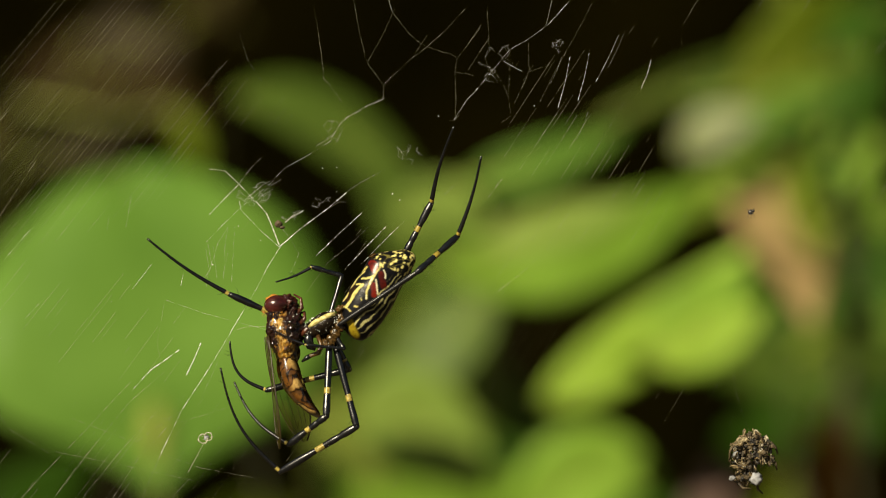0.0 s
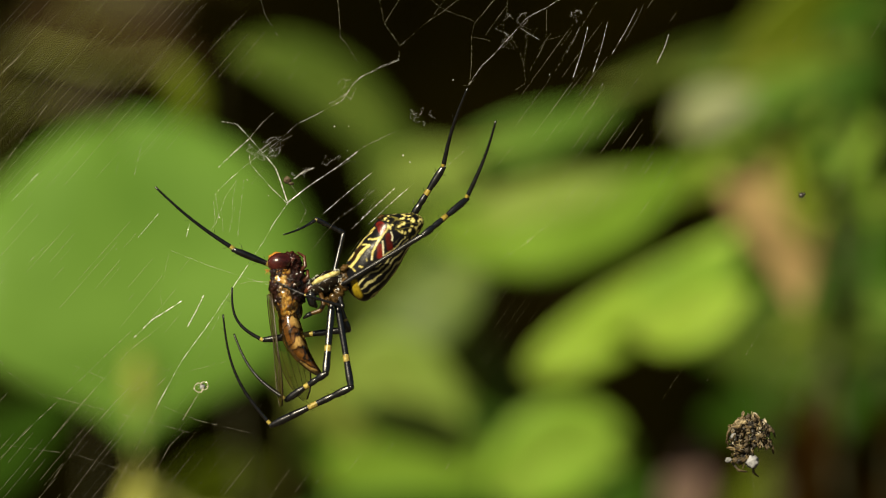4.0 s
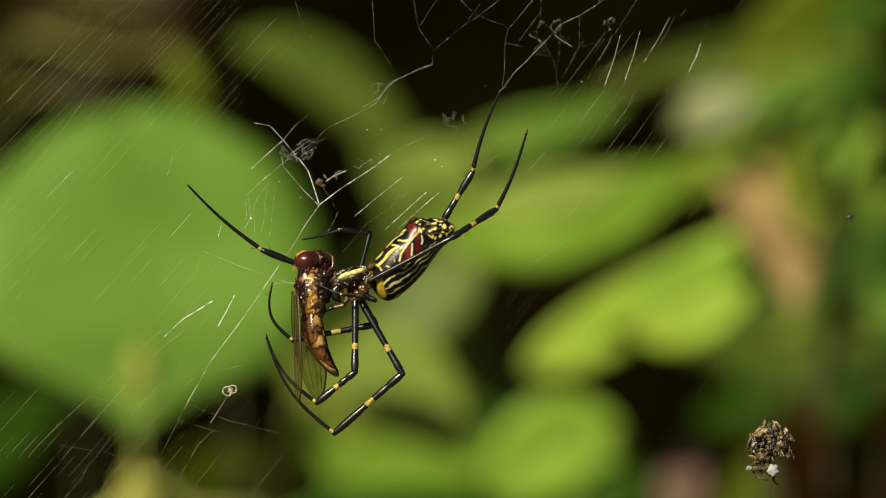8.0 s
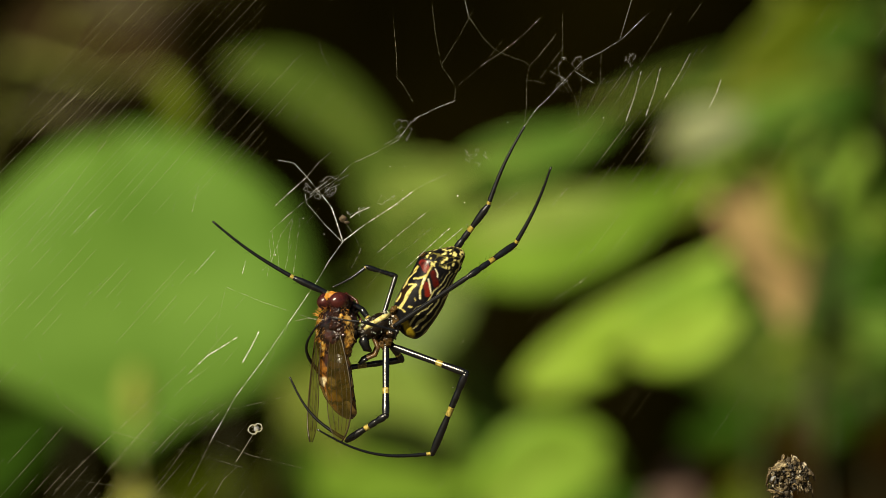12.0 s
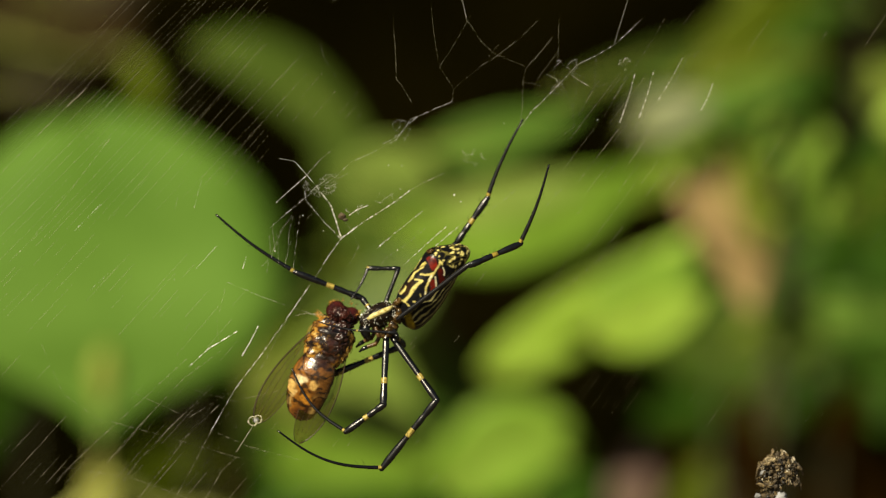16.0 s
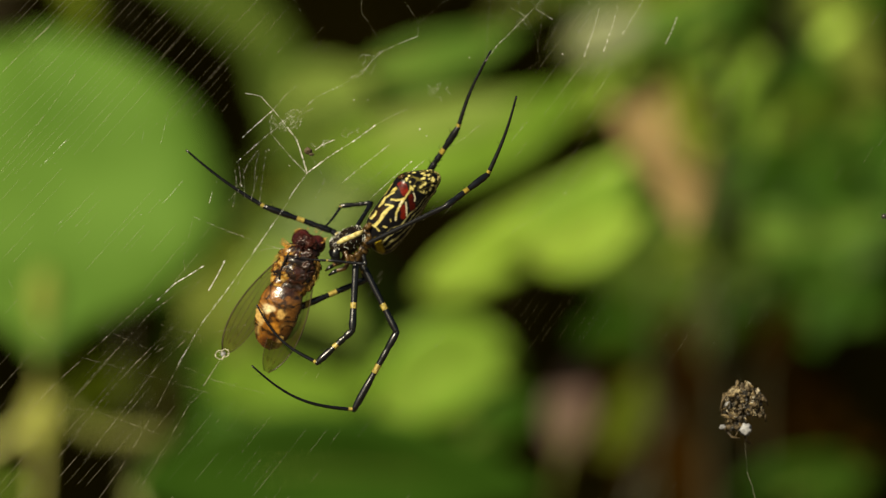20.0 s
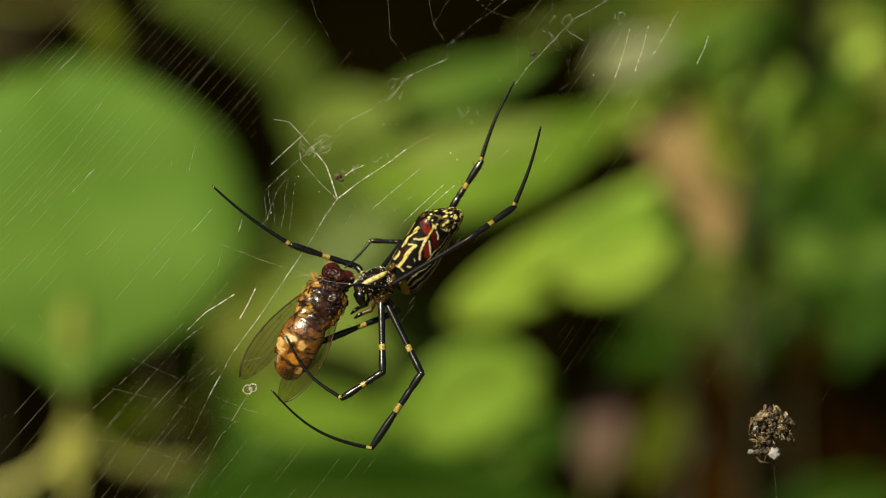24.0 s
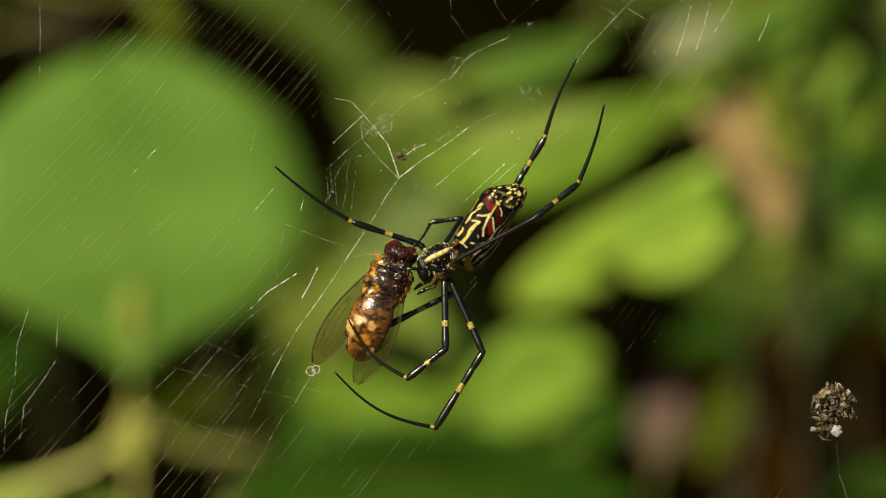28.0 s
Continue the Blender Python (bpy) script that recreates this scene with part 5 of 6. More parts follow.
            part("leg", bm, M_FLYLEG, root, "folded dark leg")
    # wings with veins
    wings = []
    for s in (-1, 1):
        bm = bmesh.new()
        m = 16
        rows = []
        for i in range(m + 1):
            t = i / m
            w = 2.65 * math.sin(math.pi * min(1.0, 0.06 + t * 0.93)) ** 0.62 * (0.55 + 0.55 * t)
            row = []
            for j in range(7):
                q = j / 6 * 2 - 1
                row.append(bm.verts.new(Vector((16.0 * t, q * w + s * 0.5 * math.sin(t * 2.2), 0.10 * math.sin(q * 5 + t * 7) + 0.05 * noise.noise(Vector((t * 4, q * 2, s))))) * MM))
            rows.append(row)
        for r0, r1 in zip(rows, rows[1:]):
            for j in range(6):
                bm.faces.new((r0[j], r0[j + 1], r1[j + 1], r1[j]))
        bmesh.ops.solidify(bm, geom=bm.faces[:], thickness=0.00002)
        wing = part("wing", bm, M_WING, root, "clear brownish veined wing")
        place = Matrix.Translation(Vector((0.2, s * 1.5, 2.5)) * MM) @ Euler((radians(-10 if s > 0 else 42), radians(-8), radians(5 if s > 0 else -14))).to_matrix().to_4x4()
        wing.matrix_basis = place
        wings.append(wing)
        for q0, q1 in ((-0.99, -0.98), (0.99, 0.98), (-0.65, -0.5), (-0.3, -0.1), (0.05, 0.35), (0.5, 0.75)):
            bm = bmesh.new()
            pts = []
            for i in range(m + 1):
                t = i / m * (1.0 if abs(q0) > 0.9 else 0.9)
                w = 2.65 * math.sin(math.pi * min(1.0, 0.06 + t * 0.93)) ** 0.62 * (0.55 + 0.55 * t)
                q = q0 + (q1 - q0) * t
                pts.append(Vector((16.0 * t, q * w + s * 0.5 * math.sin(t * 2.2), 0.10 * math.sin(q * 5 + t * 7) + 0.02)) * MM)
            tube(bm, pts, (0.12 if q0 * s > 0.9 else 0.055 if abs(q0) > 0.9 else 0.034) * MM, 4)
            part("vein", bm, M_VEIN, wing)
    return root, hd, wings


FLY_OB, FLY_HEAD, FLY_WINGS = fly()


# ---- what moves ----
# Places in millimetres off the web's origin, time by time.
LEG_A = [
    (0, (-0.30, 3.88), (4.52, 11.55), (7.56, 19.91)),
    (2, (-0.36, 4.30), (3.85, 10.52), (7.92, 21.46)),
    (5, (0.18, 4.18), (4.62, 10.91), (7.67, 20.43)),
    (7, (-0.21, 3.84), (4.17, 10.40), (7.58, 20.55)),
    (7.4, (-0.21, 3.84), (4.17, 10.40), (7.58, 20.55)),
    (7.9, (0.02, 4.09), (4.43, 11.30), (8.04, 22.11)),
    (9, (-0.30, 4.25), (4.03, 10.66), (7.88, 20.27)),
    (9.5, (-0.29, 4.48), (4.21, 10.90), (7.98, 21.20)),
    (10, (-0.27, 4.72), (4.39, 11.13), (8.09, 22.12)),
    (11, (-0.60, 4.86), (3.67, 11.52), (8.27, 22.51)),
    (11.5, (-0.63, 5.51), (3.32, 11.12), (8.27, 22.36)),
    (12, (-1.31, 5.16), (3.06, 11.02), (8.41, 22.43)),
    (12.5, (-0.87, 5.38), (3.42, 11.81), (8.70, 22.50)),
    (14.5, (-1.17, 5.73), (3.31, 12.30), (8.58, 23.61)),
    (15, (-0.56, 6.15), (3.75, 12.24), (8.62, 23.66)),
    (17, (-0.29, 5.87), (3.96, 12.65), (8.84, 23.55)),
    (20, (-0.11, 5.96), (4.24, 12.40), (9.00, 23.71)),
    (23, (-0.97, 5.04), (3.18, 11.12), (8.30, 22.74)),
    (25, (-0.43, 4.83), (3.58, 11.56), (8.30, 22.70)),
    (26, (-0.04, 5.46), (3.07, 11.14), (8.14, 22.68)),
    (28, (-0.52, 4.88), (3.67, 11.59), (8.17, 22.54)),
]
LEG_B = [
    (0, (1.94, 1.49), (6.83, 5.40), (11.38, 16.06)),
    (2, (1.52, 1.20), (6.62, 5.40), (11.46, 15.83)),
    (5, (2.55, 2.17), (7.20, 6.10), (11.61, 16.25)),
    (7, (1.79, 1.45), (6.98, 5.21), (11.75, 16.08)),
    (7.4, (1.79, 1.45), (6.98, 5.21), (11.75, 16.08)),
    (7.9, (1.46, 1.68), (6.67, 5.04), (11.64, 16.02)),
    (9, (1.46, 1.68), (6.91, 5.21), (11.72, 16.11)),
    (9.5, (1.12, 1.79), (6.65, 5.24), (11.62, 16.10)),
    (10, (0.78, 1.91), (6.39, 5.28), (11.53, 16.10)),
    (11, (1.00, 1.24), (6.63, 5.24), (11.71, 16.00)),
    (11.5, (-0.09, -0.12), (6.60, 5.08), (11.86, 15.92)),
    (12, (-0.36, 0.73), (6.33, 5.29), (11.77, 15.98)),
    (12.5, (-0.65, -0.26), (6.46, 4.71), (11.90, 15.97)),
    (14.5, (0.49, 0.01), (7.68, 4.95), (12.29, 16.59)),
    (15, (0.69, 0.83), (7.88, 5.38), (12.34, 16.71)),
    (17, (0.55, 2.74), (7.95, 5.50), (12.43, 16.65)),
    (20, (1.14, 0.85), (7.90, 5.57), (12.49, 16.88)),
    (23, (0.20, -0.12), (7.19, 4.29), (11.57, 15.68)),
    (25, (0.73, -0.25), (7.34, 4.57), (11.73, 15.79)),
    (26, (0.75, -0.29), (7.40, 4.94), (11.73, 15.93)),
    (28, (0.79, -0.37), (7.65, 4.59), (11.82, 15.79)),
]
LEG_C = [
    (0, (-15.84, -4.92), (-24.88, -0.08), (-35.38, 8.13)),
    (2, (-15.29, -4.97), (-24.46, -0.41), (-35.72, 8.53)),
    (5, (-15.59, -4.17), (-25.10, -0.18), (-35.44, 8.29)),
    (7, (-14.73, -4.74), (-24.17, -0.76), (-35.37, 8.40)),
    (7.4, (-14.73, -4.74), (-24.17, -0.76), (-35.37, 8.40)),
    (7.9, (-15.53, -4.16), (-25.22, -0.31), (-35.63, 8.67)),
    (9, (-15.53, -4.16), (-25.22, -0.31), (-35.63, 8.67)),
    (9.5, (-15.52, -4.01), (-25.18, -0.20), (-35.72, 8.71)),
    (10, (-15.52, -3.86), (-25.14, -0.08), (-35.81, 8.75)),
    (11, (-15.32, -3.55), (-24.96, 0.33), (-35.78, 8.79)),
    (11.5, (-15.21, -3.29), (-24.85, 0.60), (-35.98, 9.00)),
    (12, (-15.26, -2.83), (-24.90, 1.23), (-35.97, 9.08)),
    (12.5, (-14.76, -3.03), (-24.41, 0.64), (-35.65, 8.90)),
    (14.5, (-14.23, -2.09), (-24.21, 1.39), (-35.93, 9.28)),
    (15, (-14.46, -2.52), (-24.30, 1.37), (-35.97, 9.43)),
    (17, (-14.09, -2.85), (-24.15, 1.05), (-35.30, 9.22)),
    (20, (-13.28, -2.74), (-23.59, 1.19), (-34.97, 9.32)),
    (23, (-14.54, -3.62), (-24.28, 0.00), (-35.43, 8.20)),
    (25, (-14.03, -4.55), (-24.03, -0.58), (-34.85, 7.80)),
    (26, (-14.07, -4.39), (-23.83, -0.33), (-34.73, 8.00)),
    (28, (-14.14, -4.06), (-24.04, -0.22), (-35.17, 7.95)),
]
LEG_D = [
    (0, (-9.19, 1.27), (-13.07, 3.05), (-18.14, 1.39)),
    (2, (-9.62, 1.84), (-13.28, 4.29), (-18.30, 4.47)),
    (5, (-9.63, 2.29), (-13.12, 3.52), (-16.96, 1.33)),
    (7, (-8.99, 1.42), (-12.19, 3.25), (-17.14, 2.84)),
    (7.4, (-8.99, 1.42), (-12.19, 3.25), (-17.14, 2.84)),
    (7.9, (-10.56, 1.45), (-14.33, 2.81), (-19.77, 1.45)),
    (9, (-10.40, 1.85), (-14.16, 2.65), (-20.17, 1.29)),
    (9.5, (-10.35, 1.76), (-14.04, 3.08), (-19.65, 1.40)),
    (10, (-10.30, 1.67), (-13.91, 3.52), (-19.12, 1.52)),
    (11, (-10.09, 0.86), (-13.86, 2.64), (-18.29, 0.72)),
    (11.5, (-10.38, 1.12), (-14.55, 2.74), (-19.78, 2.20)),
    (12, (-10.02, 1.17), (-14.04, 2.55), (-18.87, -0.24)),
    (12.5, (-9.27, 0.17), (-13.13, 2.20), (-17.57, -0.20)),
    (14.5, (-8.51, -0.19), (-11.38, 1.44), (-15.46, -0.05)),
    (15, (-9.56, 1.60), (-13.91, 2.65), (-15.85, -2.11)),
    (17, (-9.17, 0.88), (-13.70, 1.27), (-15.74, -2.28)),
    (20, (-8.76, 0.82), (-12.88, 1.30), (-14.94, -1.50)),
    (23, (-8.96, -0.83), (-13.43, 0.28), (-16.58, -3.43)),
    (25, (-8.84, -0.94), (-13.16, -0.07), (-15.90, -3.55)),
    (26, (-8.95, -0.86), (-12.38, 0.08), (-15.05, -3.81)),
    (28, (-9.18, -0.70), (-13.67, -0.39), (-15.10, -3.22)),
]
LEG_E = [
    (0, (-12.35, -17.38), (-17.65, -21.42), (-24.77, -13.04)),
    (2, (-12.86, -17.25), (-18.04, -21.45), (-25.30, -12.58)),
    (5, (-12.13, -16.94), (-17.59, -21.11), (-24.82, -12.68)),
    (7, (-13.11, -17.76), (-18.29, -21.37), (-25.18, -12.59)),
    (7.4, (-13.11, -17.76), (-18.29, -21.37), (-25.18, -12.59)),
    (7.9, (-12.41, -17.78), (-17.78, -21.55), (-24.94, -12.33)),
    (9, (-12.81, -17.38), (-17.62, -21.79), (-22.58, -9.12)),
    (9.5, (-12.68, -17.36), (-17.77, -21.49), (-23.86, -11.02)),
    (10, (-12.55, -17.34), (-17.93, -21.19), (-25.15, -12.92)),
    (11, (-12.06, -18.02), (-17.13, -21.86), (-24.91, -13.17)),
    (11.5, (-11.41, -17.77), (-16.40, -22.18), (-24.90, -13.54)),
    (12, (-11.46, -17.73), (-16.54, -21.73), (-24.96, -13.25)),
    (12.5, (-11.03, -17.55), (-16.45, -22.12), (-25.03, -13.22)),
    (14.5, (-11.06, -18.03), (-16.36, -22.14), (-24.24, -13.58)),
    (15, (-11.52, -17.26), (-16.99, -21.79), (-24.65, -13.22)),
    (17, (-11.05, -17.67), (-16.46, -21.98), (-24.66, -13.20)),
    (20, (-11.02, -17.83), (-16.53, -21.88), (-24.80, -13.07)),
    (23, (-11.69, -18.35), (-17.45, -22.37), (-24.85, -13.29)),
    (25, (-11.19, -18.64), (-16.96, -22.73), (-25.58, -13.79)),
    (26, (-11.42, -18.50), (-16.79, -22.50), (-24.44, -14.62)),
    (28, (-11.26, -18.81), (-16.88, -22.81), (-25.16, -14.09)),
]
LEG_F = [
    (0, (-8.27, -19.81), (-19.10, -25.24), (-26.62, -10.68)),
    (2, (-9.22, -20.33), (-19.92, -24.97), (-27.19, -9.72)),
    (5, (-8.74, -20.00), (-19.77, -24.82), (-26.54, -9.48)),
    (7, (-8.95, -20.15), (-20.12, -24.73), (-25.91, -8.20)),
    (7.4, (-8.95, -20.15), (-20.12, -24.73), (-25.91, -8.20)),
    (7.9, (-5.74, -17.53), (-15.18, -25.93), (-24.94, -12.09)),
    (9, (-5.92, -18.03), (-16.18, -24.99), (-25.15, -12.81)),
    (9.5, (-4.98, -16.69), (-14.45, -24.78), (-24.63, -12.39)),
    (10, (-4.05, -15.34), (-12.72, -24.56), (-24.11, -11.96)),
    (11, (-2.09, -13.62), (-9.66, -23.49), (-18.57, -16.40)),
    (11.5, (-0.12, -10.57), (-3.54, -21.98), (-19.85, -19.75)),
    (12, (-1.06, -12.14), (-4.64, -23.39), (-20.56, -20.51)),
    (12.5, (-0.95, -13.56), (-5.58, -24.98), (-21.44, -20.48)),
    (14.5, (-3.29, -17.19), (-10.45, -27.44), (-22.99, -19.71)),
    (15, (-4.15, -16.41), (-11.89, -26.69), (-26.25, -21.42)),
    (17, (-4.13, -16.40), (-10.67, -27.56), (-24.61, -22.43)),
    (20, (-4.34, -17.16), (-10.74, -28.31), (-24.36, -22.14)),
    (23, (-5.97, -18.02), (-12.55, -29.13), (-25.77, -22.26)),
    (25, (-6.07, -20.60), (-13.54, -30.06), (-28.12, -20.70)),
    (26, (-6.55, -21.02), (-12.79, -28.29), (-28.44, -20.03)),
    (28, (-5.79, -19.31), (-12.91, -29.99), (-26.67, -21.83)),
]
LEG_G = [
    (0, (-8.94, -11.77), (-20.99, -13.93), (-26.28, -5.59)),
    (2, (-9.49, -12.11), (-21.34, -13.52), (-26.39, -5.13)),
    (5, (-9.29, -11.48), (-21.09, -12.87), (-25.78, -4.55)),
    (7, (-9.36, -12.00), (-20.95, -12.82), (-24.56, -5.00)),
    (7.4, (-9.36, -12.00), (-20.95, -12.82), (-24.56, -5.00)),
    (7.9, (-8.97, -11.78), (-21.26, -12.89), (-24.14, -4.89)),
    (9, (-8.97, -11.78), (-20.66, -12.73), (-22.18, -5.36)),
    (9.5, (-9.04, -11.55), (-20.90, -12.62), (-22.66, -4.93)),
    (10, (-9.10, -11.32), (-21.14, -12.52), (-23.14, -4.50)),
    (11, (-9.88, -10.39), (-19.93, -13.18), (-21.12, -6.91)),
    (11.5, (-10.01, -10.54), (-21.44, -13.72), (-20.86, -7.69)),
    (12, (-9.66, -10.09), (-21.33, -12.46), (-21.07, -7.23)),
    (12.5, (-9.15, -10.70), (-21.81, -12.26), (-21.06, -7.59)),
    (14.5, (-10.52, -9.44), (-20.73, -12.75), (-22.38, -7.84)),
    (15, (-9.27, -8.48), (-18.91, -13.19), (-20.18, -5.82)),
    (17, (-8.71, -8.84), (-18.73, -13.34), (-20.00, -5.76)),
    (20, (-8.90, -8.91), (-18.78, -13.47), (-20.12, -5.64)),
    (23, (-10.37, -9.79), (-18.73, -13.37), (-20.28, -6.00)),
    (25, (-8.79, -9.77), (-19.48, -15.10), (-22.65, -8.11)),
    (26, (-9.16, -9.79), (-19.66, -15.20), (-22.01, -8.09)),
    (28, (-9.90, -9.84), (-20.03, -15.40), (-20.73, -8.04)),
]
LEG_H = [
    (0, (-9.37, -8.71), (-14.28, -7.90), (-19.68, -4.99)),
    (2, (-10.39, -8.34), (-15.13, -7.13), (-20.21, -4.39)),
    (5, (-9.89, -8.05), (-14.66, -6.81), (-19.81, -4.37)),
    (7, (-10.97, -8.17), (-14.97, -6.98), (-20.16, -4.99)),
    (7.4, (-10.97, -8.17), (-14.97, -6.98), (-20.16, -4.99)),
    (7.9, (-8.16, -8.17), (-13.37, -6.57), (-18.17, -4.56)),
    (9, (-8.16, -8.17), (-13.37, -6.57), (-18.17, -4.56)),
    (9.5, (-9.23, -8.14), (-14.24, -6.54), (-19.05, -4.33)),
    (10, (-10.30, -8.11), (-15.12, -6.51), (-19.93, -4.10)),
    (11, (-10.27, -7.58), (-14.69, -5.96), (-20.31, -3.94)),
    (11.5, (-10.57, -7.32), (-14.98, -5.70), (-19.80, -4.07)),
    (12, (-10.05, -6.87), (-14.47, -5.25), (-19.29, -4.42)),
    (12.5, (-9.94, -7.07), (-14.37, -5.85), (-18.79, -3.82)),
    (14.5, (-8.49, -5.75), (-12.58, -4.95), (-15.86, -2.91)),
    (15, (-9.11, -7.00), (-15.26, -6.21), (-21.00, -5.00)),
    (17, (-10.11, -7.12), (-15.47, -7.14), (-21.65, -5.61)),
    (20, (-9.15, -6.69), (-14.92, -6.45), (-21.52, -5.64)),
    (23, (-10.91, -7.75), (-16.21, -7.27), (-20.69, -6.00)),
    (25, (-10.37, -5.83), (-14.45, -5.36), (-19.75, -4.88)),
    (26, (-10.55, -6.29), (-14.90, -5.87), (-19.80, -5.39)),
    (28, (-10.92, -7.21), (-15.81, -6.89), (-19.89, -6.41)),
]
SPIDER = [
    (0, (-9.39, -4.15), (1.51, 3.52)),
    (2, (-9.29, -4.39), (1.35, 3.20)),
    (5, (-9.46, -4.08), (2.00, 3.61)),
    (7, (-9.22, -5.05), (2.19, 2.80)),
    (7.4, (-9.22, -5.05), (2.19, 2.80)),
    (7.9, (-10.00, -3.52), (1.86, 3.04)),
    (9, (-10.00, -3.52), (1.86, 3.04)),
    (9.5, (-10.07, -3.41), (1.80, 3.16)),
    (10, (-10.14, -3.30), (1.74, 3.27)),
    (11, (-9.86, -3.96), (0.76, 3.81)),
    (11.5, (-10.56, -4.75), (0.09, 4.38)),
    (12, (-10.04, -4.46), (0.05, 4.75)),
    (12.5, (-9.69, -4.26), (0.17, 4.57)),
    (14.5, (-8.50, -2.89), (0.88, 4.92)),
    (15, (-9.29, -3.89), (1.33, 4.93)),
    (17, (-9.31, -3.24), (1.61, 4.89)),
    (20, (-8.75, -2.31), (1.38, 5.30)),
    (23, (-10.15, -4.73), (1.06, 3.96)),
    (25, (-9.54, -4.20), (1.04, 4.40)),
    (26, (-9.58, -4.18), (1.06, 4.36)),
    (28, (-9.65, -4.13), (1.11, 4.28)),
]
FLY = [
    (0, (-19.39, -1.73), (-17.68, -5.61), (-16.62, -16.70)),
    (2, (-20.09, -0.81), (-18.21, -5.27), (-16.52, -16.77)),
    (5, (-19.22, -1.43), (-17.64, -5.99), (-16.11, -16.60)),
    (7, (-19.77, -1.39), (-18.23, -5.78), (-16.95, -16.73)),
    (7.4, (-19.77, -1.39), (-18.23, -5.78), (-16.95, -16.73)),
    (7.9, (-19.62, -1.35), (-18.48, -5.36), (-17.48, -16.58)),
    (9, (-19.62, -1.35), (-18.48, -5.36), (-17.48, -16.58)),
    (9.5, (-20.02, -1.12), (-18.42, -5.33), (-17.42, -16.36)),
    (10, (-20.43, -0.89), (-18.36, -5.30), (-17.36, -16.14)),
    (11, (-21.50, -1.93), (-18.70, -5.55), (-18.12, -17.21)),
    (11.5, (-20.79, -2.47), (-19.14, -6.49), (-18.39, -18.72)),
    (12, (-20.48, -2.00), (-18.48, -6.13), (-19.57, -20.21)),
    (12.5, (-18.39, -2.61), (-17.43, -6.24), (-18.65, -19.13)),
    (14.5, (-16.28, 0.77), (-18.30, -4.56), (-21.12, -17.25)),
    (15, (-17.32, -2.53), (-19.35, -8.27), (-24.04, -20.02)),
    (17, (-16.31, -4.10), (-18.35, -7.82), (-23.23, -19.78)),
    (20, (-16.41, -3.16), (-18.88, -7.28), (-23.13, -19.67)),
    (23, (-16.99, -4.00), (-19.49, -8.05), (-24.52, -19.83)),
    (25, (-17.28, -2.88), (-19.80, -8.15), (-27.29, -19.08)),
    (26, (-18.16, -4.09), (-20.67, -8.14), (-26.78, -18.51)),
    (28, (-16.56, -2.38), (-19.10, -8.06), (-24.60, -20.23)),
]
CLUMP = [(0, 46.99, -28.22), (1, 46.63, -28.51), (2, 46.61, -28.78), (5, 47.09, -28.53), (8, 46.33, -28.68), (11, 46.06, -28.74), (12.5, 45.87, -28.83), (14.5, 46.34, -28.59), (17, 46.26, -28.51), (20, 46.24, -28.43), (22.5, 45.05, -28.83), (25, 44.80, -28.66), (28, 44.77, -28.75)]
GNAT = [(0, 48.82, 6.63), (1, 50.93, 5.70), (2.5, 52.55, 5.57), (5, 55.69, 6.33), (8, 57.06, 4.47), (11, 59.26, 2.48), (17, 65.66, 0.77), (20, 66.20, 0.18)]
MIDGE = [(23.5, 10.95, 25.05), (24, 10.85, 26.77), (24.5, 10.47, 26.53), (25, 10.23, 26.16), (25.5, 8.86, 25.42), (26, 6.24, 26.20), (26.5, 4.32, 22.97), (27, 4.82, 25.85), (28, 1.63, 27.95)]
SEED = [(0, -29.68, -19.97), (1, -30.12, -19.53), (2.5, -30.25, -19.41), (5, -29.84, -19.58), (8, -30.12, -19.98), (12.5, -30.00, -20.36), (14.5, -29.92, -20.31), (17, -29.83, -20.24), (20, -29.85, -20.20), (25, -30.53, -21.22), (28, -30.39, -21.39)]

FLY_TURN = ((0, 5, 9, 10, 11, 12, 12.5, 14.5, 17, 20, 25, 28), (2, 4, 8, 15, 30, 44, 54, 80, 78, 78, 76, 78))
# each leg: rows, root on the body (mm), way of its bends in depth, radii, bend of the last segment
LEGS = (
    (LEG_A, (-1.0, 1.2, -0.4), (1, -1, -1), (0.36, 0.42, 0.24), 0.03),
    (LEG_B, (-1.0, -2.1, -0.7), (-1, 1, -1), (0.29, 0.40, 0.24), -0.03),
    (LEG_C, (-3.4, 1.2, 0.4), (1, -1, -1), (0.36, 0.40, 0.23), 0.03),
    (LEG_D, (-1.5, 0.8, 1.0), (1, -1, -1), (0.27, 0.30, 0.17), 0.04),
    (LEG_E, (-3.8, -1.2, -2.0), (-1, 1, 1), (0.42, 0.42, 0.20), 0.10),
    (LEG_F, (-3.3, -0.7, -2.6), (-1, 1, -1), (0.40, 0.44, 0.20), 0.10),
    (LEG_G, (-3.2, 0.9, -2.4), (1, -1, -1), (0.40, 0.40, 0.20), 0.20),
    (LEG_H, (-2.4, -1.4, -1.8), (-1, -1, 1), (0.28, 0.20, 0.12), 0.03),
)
TIBIA_BANDS = ((0.41, 0.54),)


def spider_pose(row):
    t, (x0, z0), (x1, z1) = row
    roll = radians(float(np.interp(t, (11, 14.5), (0, 20))))
    return t, Matrix.Translation(mm(x0, z0)) @ Matrix.Rotation(-math.atan2(z1 - z0, x1 - x0), 4, 'Y') @ Matrix.Rotation(roll, 4, 'X')


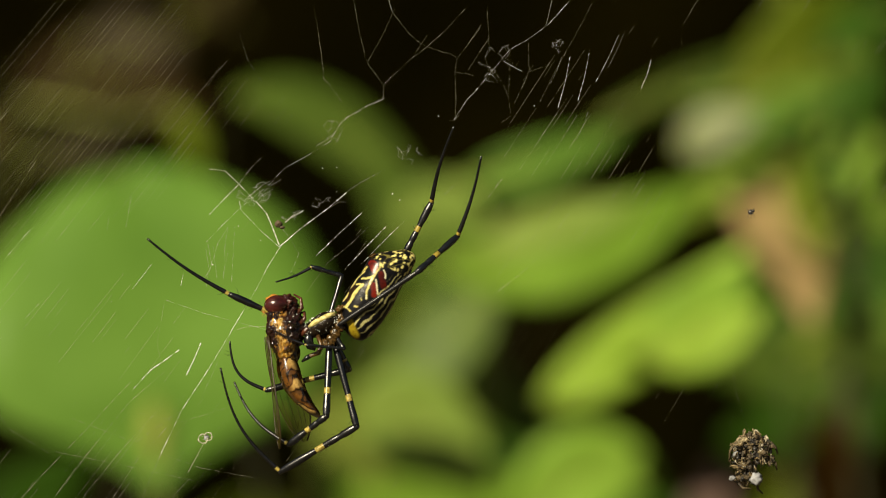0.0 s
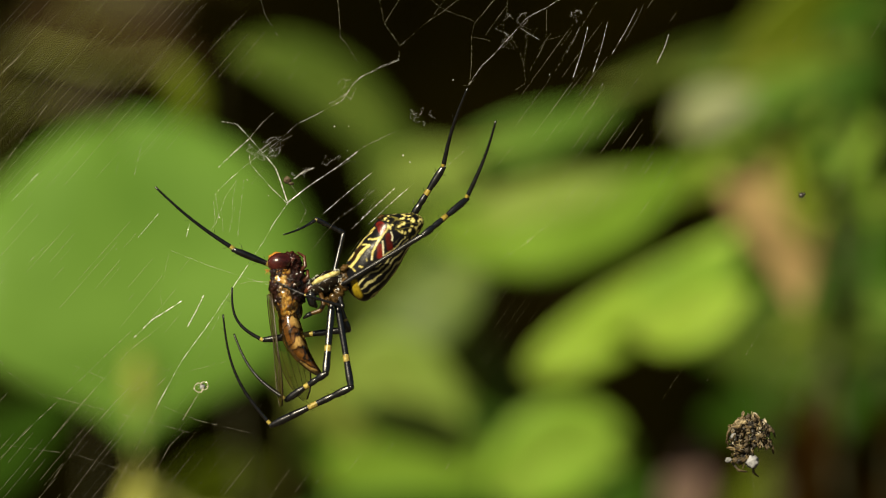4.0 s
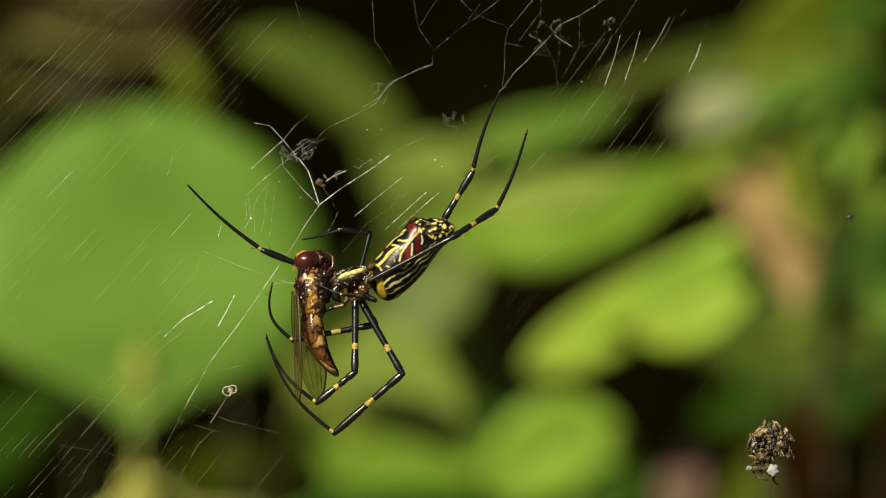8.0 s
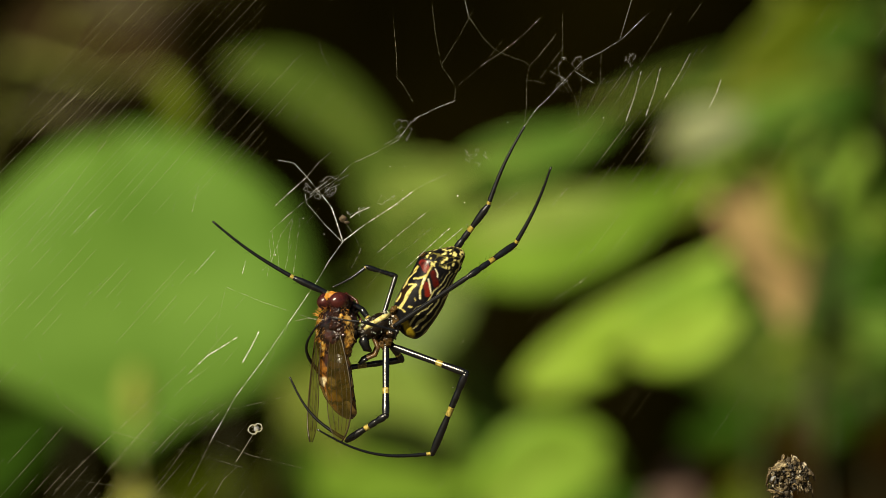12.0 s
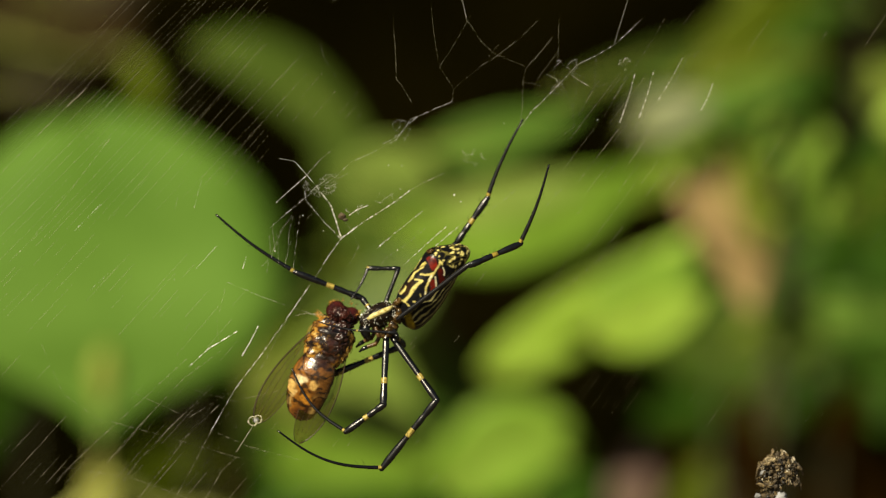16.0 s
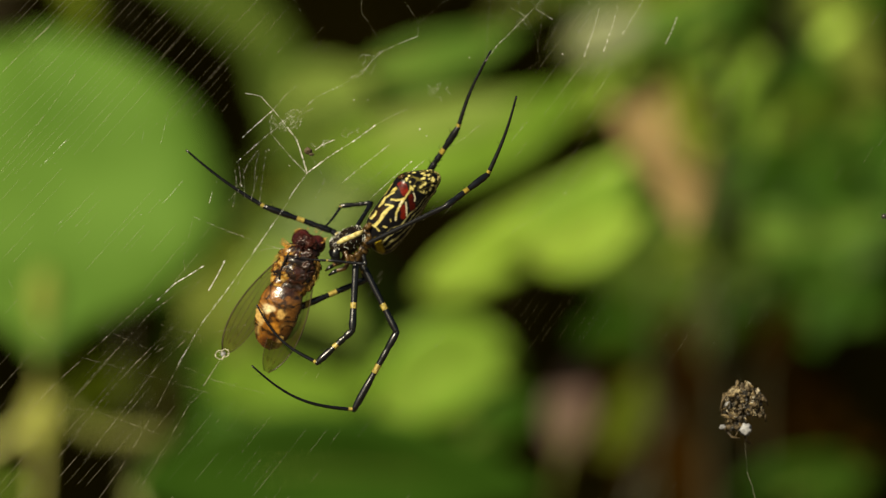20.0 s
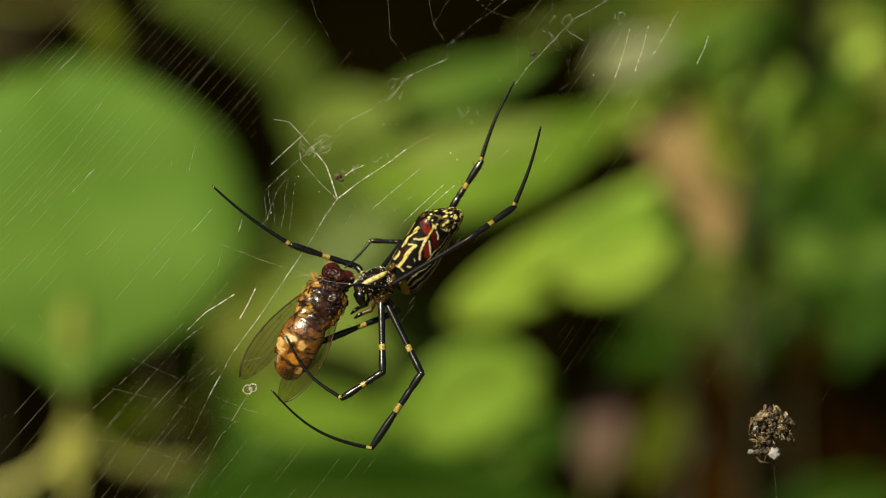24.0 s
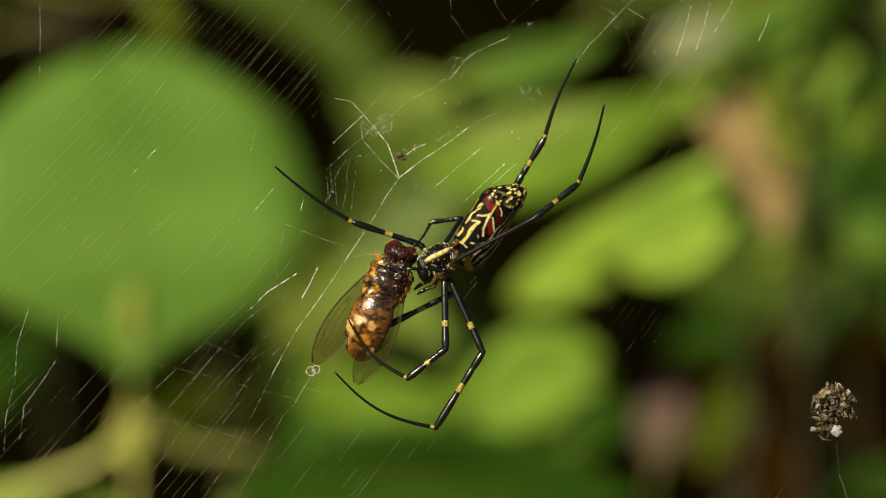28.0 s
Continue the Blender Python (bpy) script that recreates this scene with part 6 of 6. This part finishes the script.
def fly_pose(row):
    t, (hx, hz), (x, z), (ax, az) = row
    along = Vector((ax - hx, 0, az - hz)).normalized()
    left = Vector((along.z, 0, -along.x))
    a = radians(float(np.interp(t, *FLY_TURN)))
    up = left * math.cos(a) + Vector((0, -1, 0)) * math.sin(a)
    m = Matrix((along, up.cross(along), up)).transposed().to_4x4()
    return t, Matrix.Translation(mm(x, z, 0.8)) @ m


def motions():
    poses = [spider_pose(r) for r in SPIDER]
    walk(SPIDER_OB, poses)
    for number, (rows, hip, ways, radii, bend) in enumerate(LEGS):
        joints = []
        for (t, m), (_, *flat) in zip(poses, rows):
            joints.append([m @ (Vector(hip) * MM)] + [mm(*p) for p in flat])
        lengths = [float(np.percentile([math.hypot(j[k + 1].x - j[k].x, j[k + 1].z - j[k].z) for j in joints], 80)) for k in range(3)]
        radii = [r * 1.24 for r in radii]
        dim = M_BAND_DIM if number < 2 else None
        segs = (limb("femur", lengths[0] / MM, radii[0], ((0.60, 0.70),) if number in (4, 5, 6) else ((0.55, 0.64),) if number == 2 else (), 0.0, 4, number),
                limb("tibia", lengths[1] / MM, radii[1] * 0.92, TIBIA_BANDS if number not in (3, 7) else (), 0.0, 16, number + 20, dim),
                limb("metatarsus", lengths[2] / MM, radii[2] * 1.05, ((0.0, 0.055),), bend, 8, number + 40, dim))
        keyed = [[], [], []]
        for (t, m), j in zip(poses, joints):
            start, inv = j[0], m.inverted()
            for k in range(3):
                d = j[k + 1] - start
                flat = math.hypot(d.x, d.z)
                deep = max(math.sqrt(max(0.0, lengths[k] ** 2 - flat ** 2)) * 0.6, lengths[k] * (0.2 if k == 0 else 0.0)) * ways[k]
                d = Vector((d.x, deep, d.z)).normalized()
                depth = Vector((0, -1, 0))
                side = depth.cross(d).normalized()
                turned = Matrix((d, side.cross(d).normalized() * 1.0, side)).transposed().to_4x4()
                keyed[k].append((t, inv @ Matrix.Translation(start) @ turned))
                start = start + d * lengths[k]
        for seg, rows_k in zip(segs, keyed):
            walk(seg, rows_k)
    walk(FLY_OB, [fly_pose(r) for r in FLY])
    nod = ((0, -8, -2.6), (5, -5, -2.6), (11, 0, -2.6), (12.5, -10, -2.6), (13.5, -80, -3.6), (14.5, -140, -4.4), (17, -150, -4.6), (28, -150, -4.6))
    walk(FLY_HEAD, [(s, pose(x * MM, 0, 0, 0, a, 0)) for s, a, x in nod])
    # the wings slip from over the back to beside it as the prey is turned: time, lift and side (mm), three turns
    far = ((0, 2.5, -1.5, 72, 4, -7), (9, 2.5, -1.5, 70, 4, -7), (11, 2.3, -1.5, 40, -2, -7), (12.5, 1.6, -1.8, 18, -2, -7), (14.5, 0.7, -2.2, 12, 2, -9), (28, 0.7, -2.2, 12, 2, -9))
    near = ((0, 2.5, 1.5, -10, -8, 5), (11, 2.5, 1.5, -10, -8, 5), (12.5, 1.4, 1.9, -10, -3, 1), (14.5, 0.5, 2.3, -8, 3, -4), (28, 0.5, 2.3, -8, 3, -4))
    for wing, rows in zip(FLY_WINGS, (far, near)):
        walk(wing, [(t, pose(0.2 * MM, y * MM, z * MM, a, b, c)) for t, z, y, a, b, c in rows])
    walk(DEBRIS, [(t, Matrix.Translation(mm(x, z))) for t, x, z in CLUMP])
    walk(KNOT, [(t, Matrix.Translation(mm(x, z, -1.5))) for t, x, z in SEED])
    walk(GNAT_OB, [(t, Matrix.Translation(mm(x, z, -6))) for t, x, z in GNAT] + [(28.0, Matrix.Translation(mm(69, -1, -6)))])
    walk(MIDGE_OB, [(0.0, Matrix.Translation(mm(30, 75, -2))), (21.0, Matrix.Translation(mm(24, 60, -2)))] + [(t, Matrix.Translation(mm(x, z, -2))) for t, x, z in MIDGE])


motions()
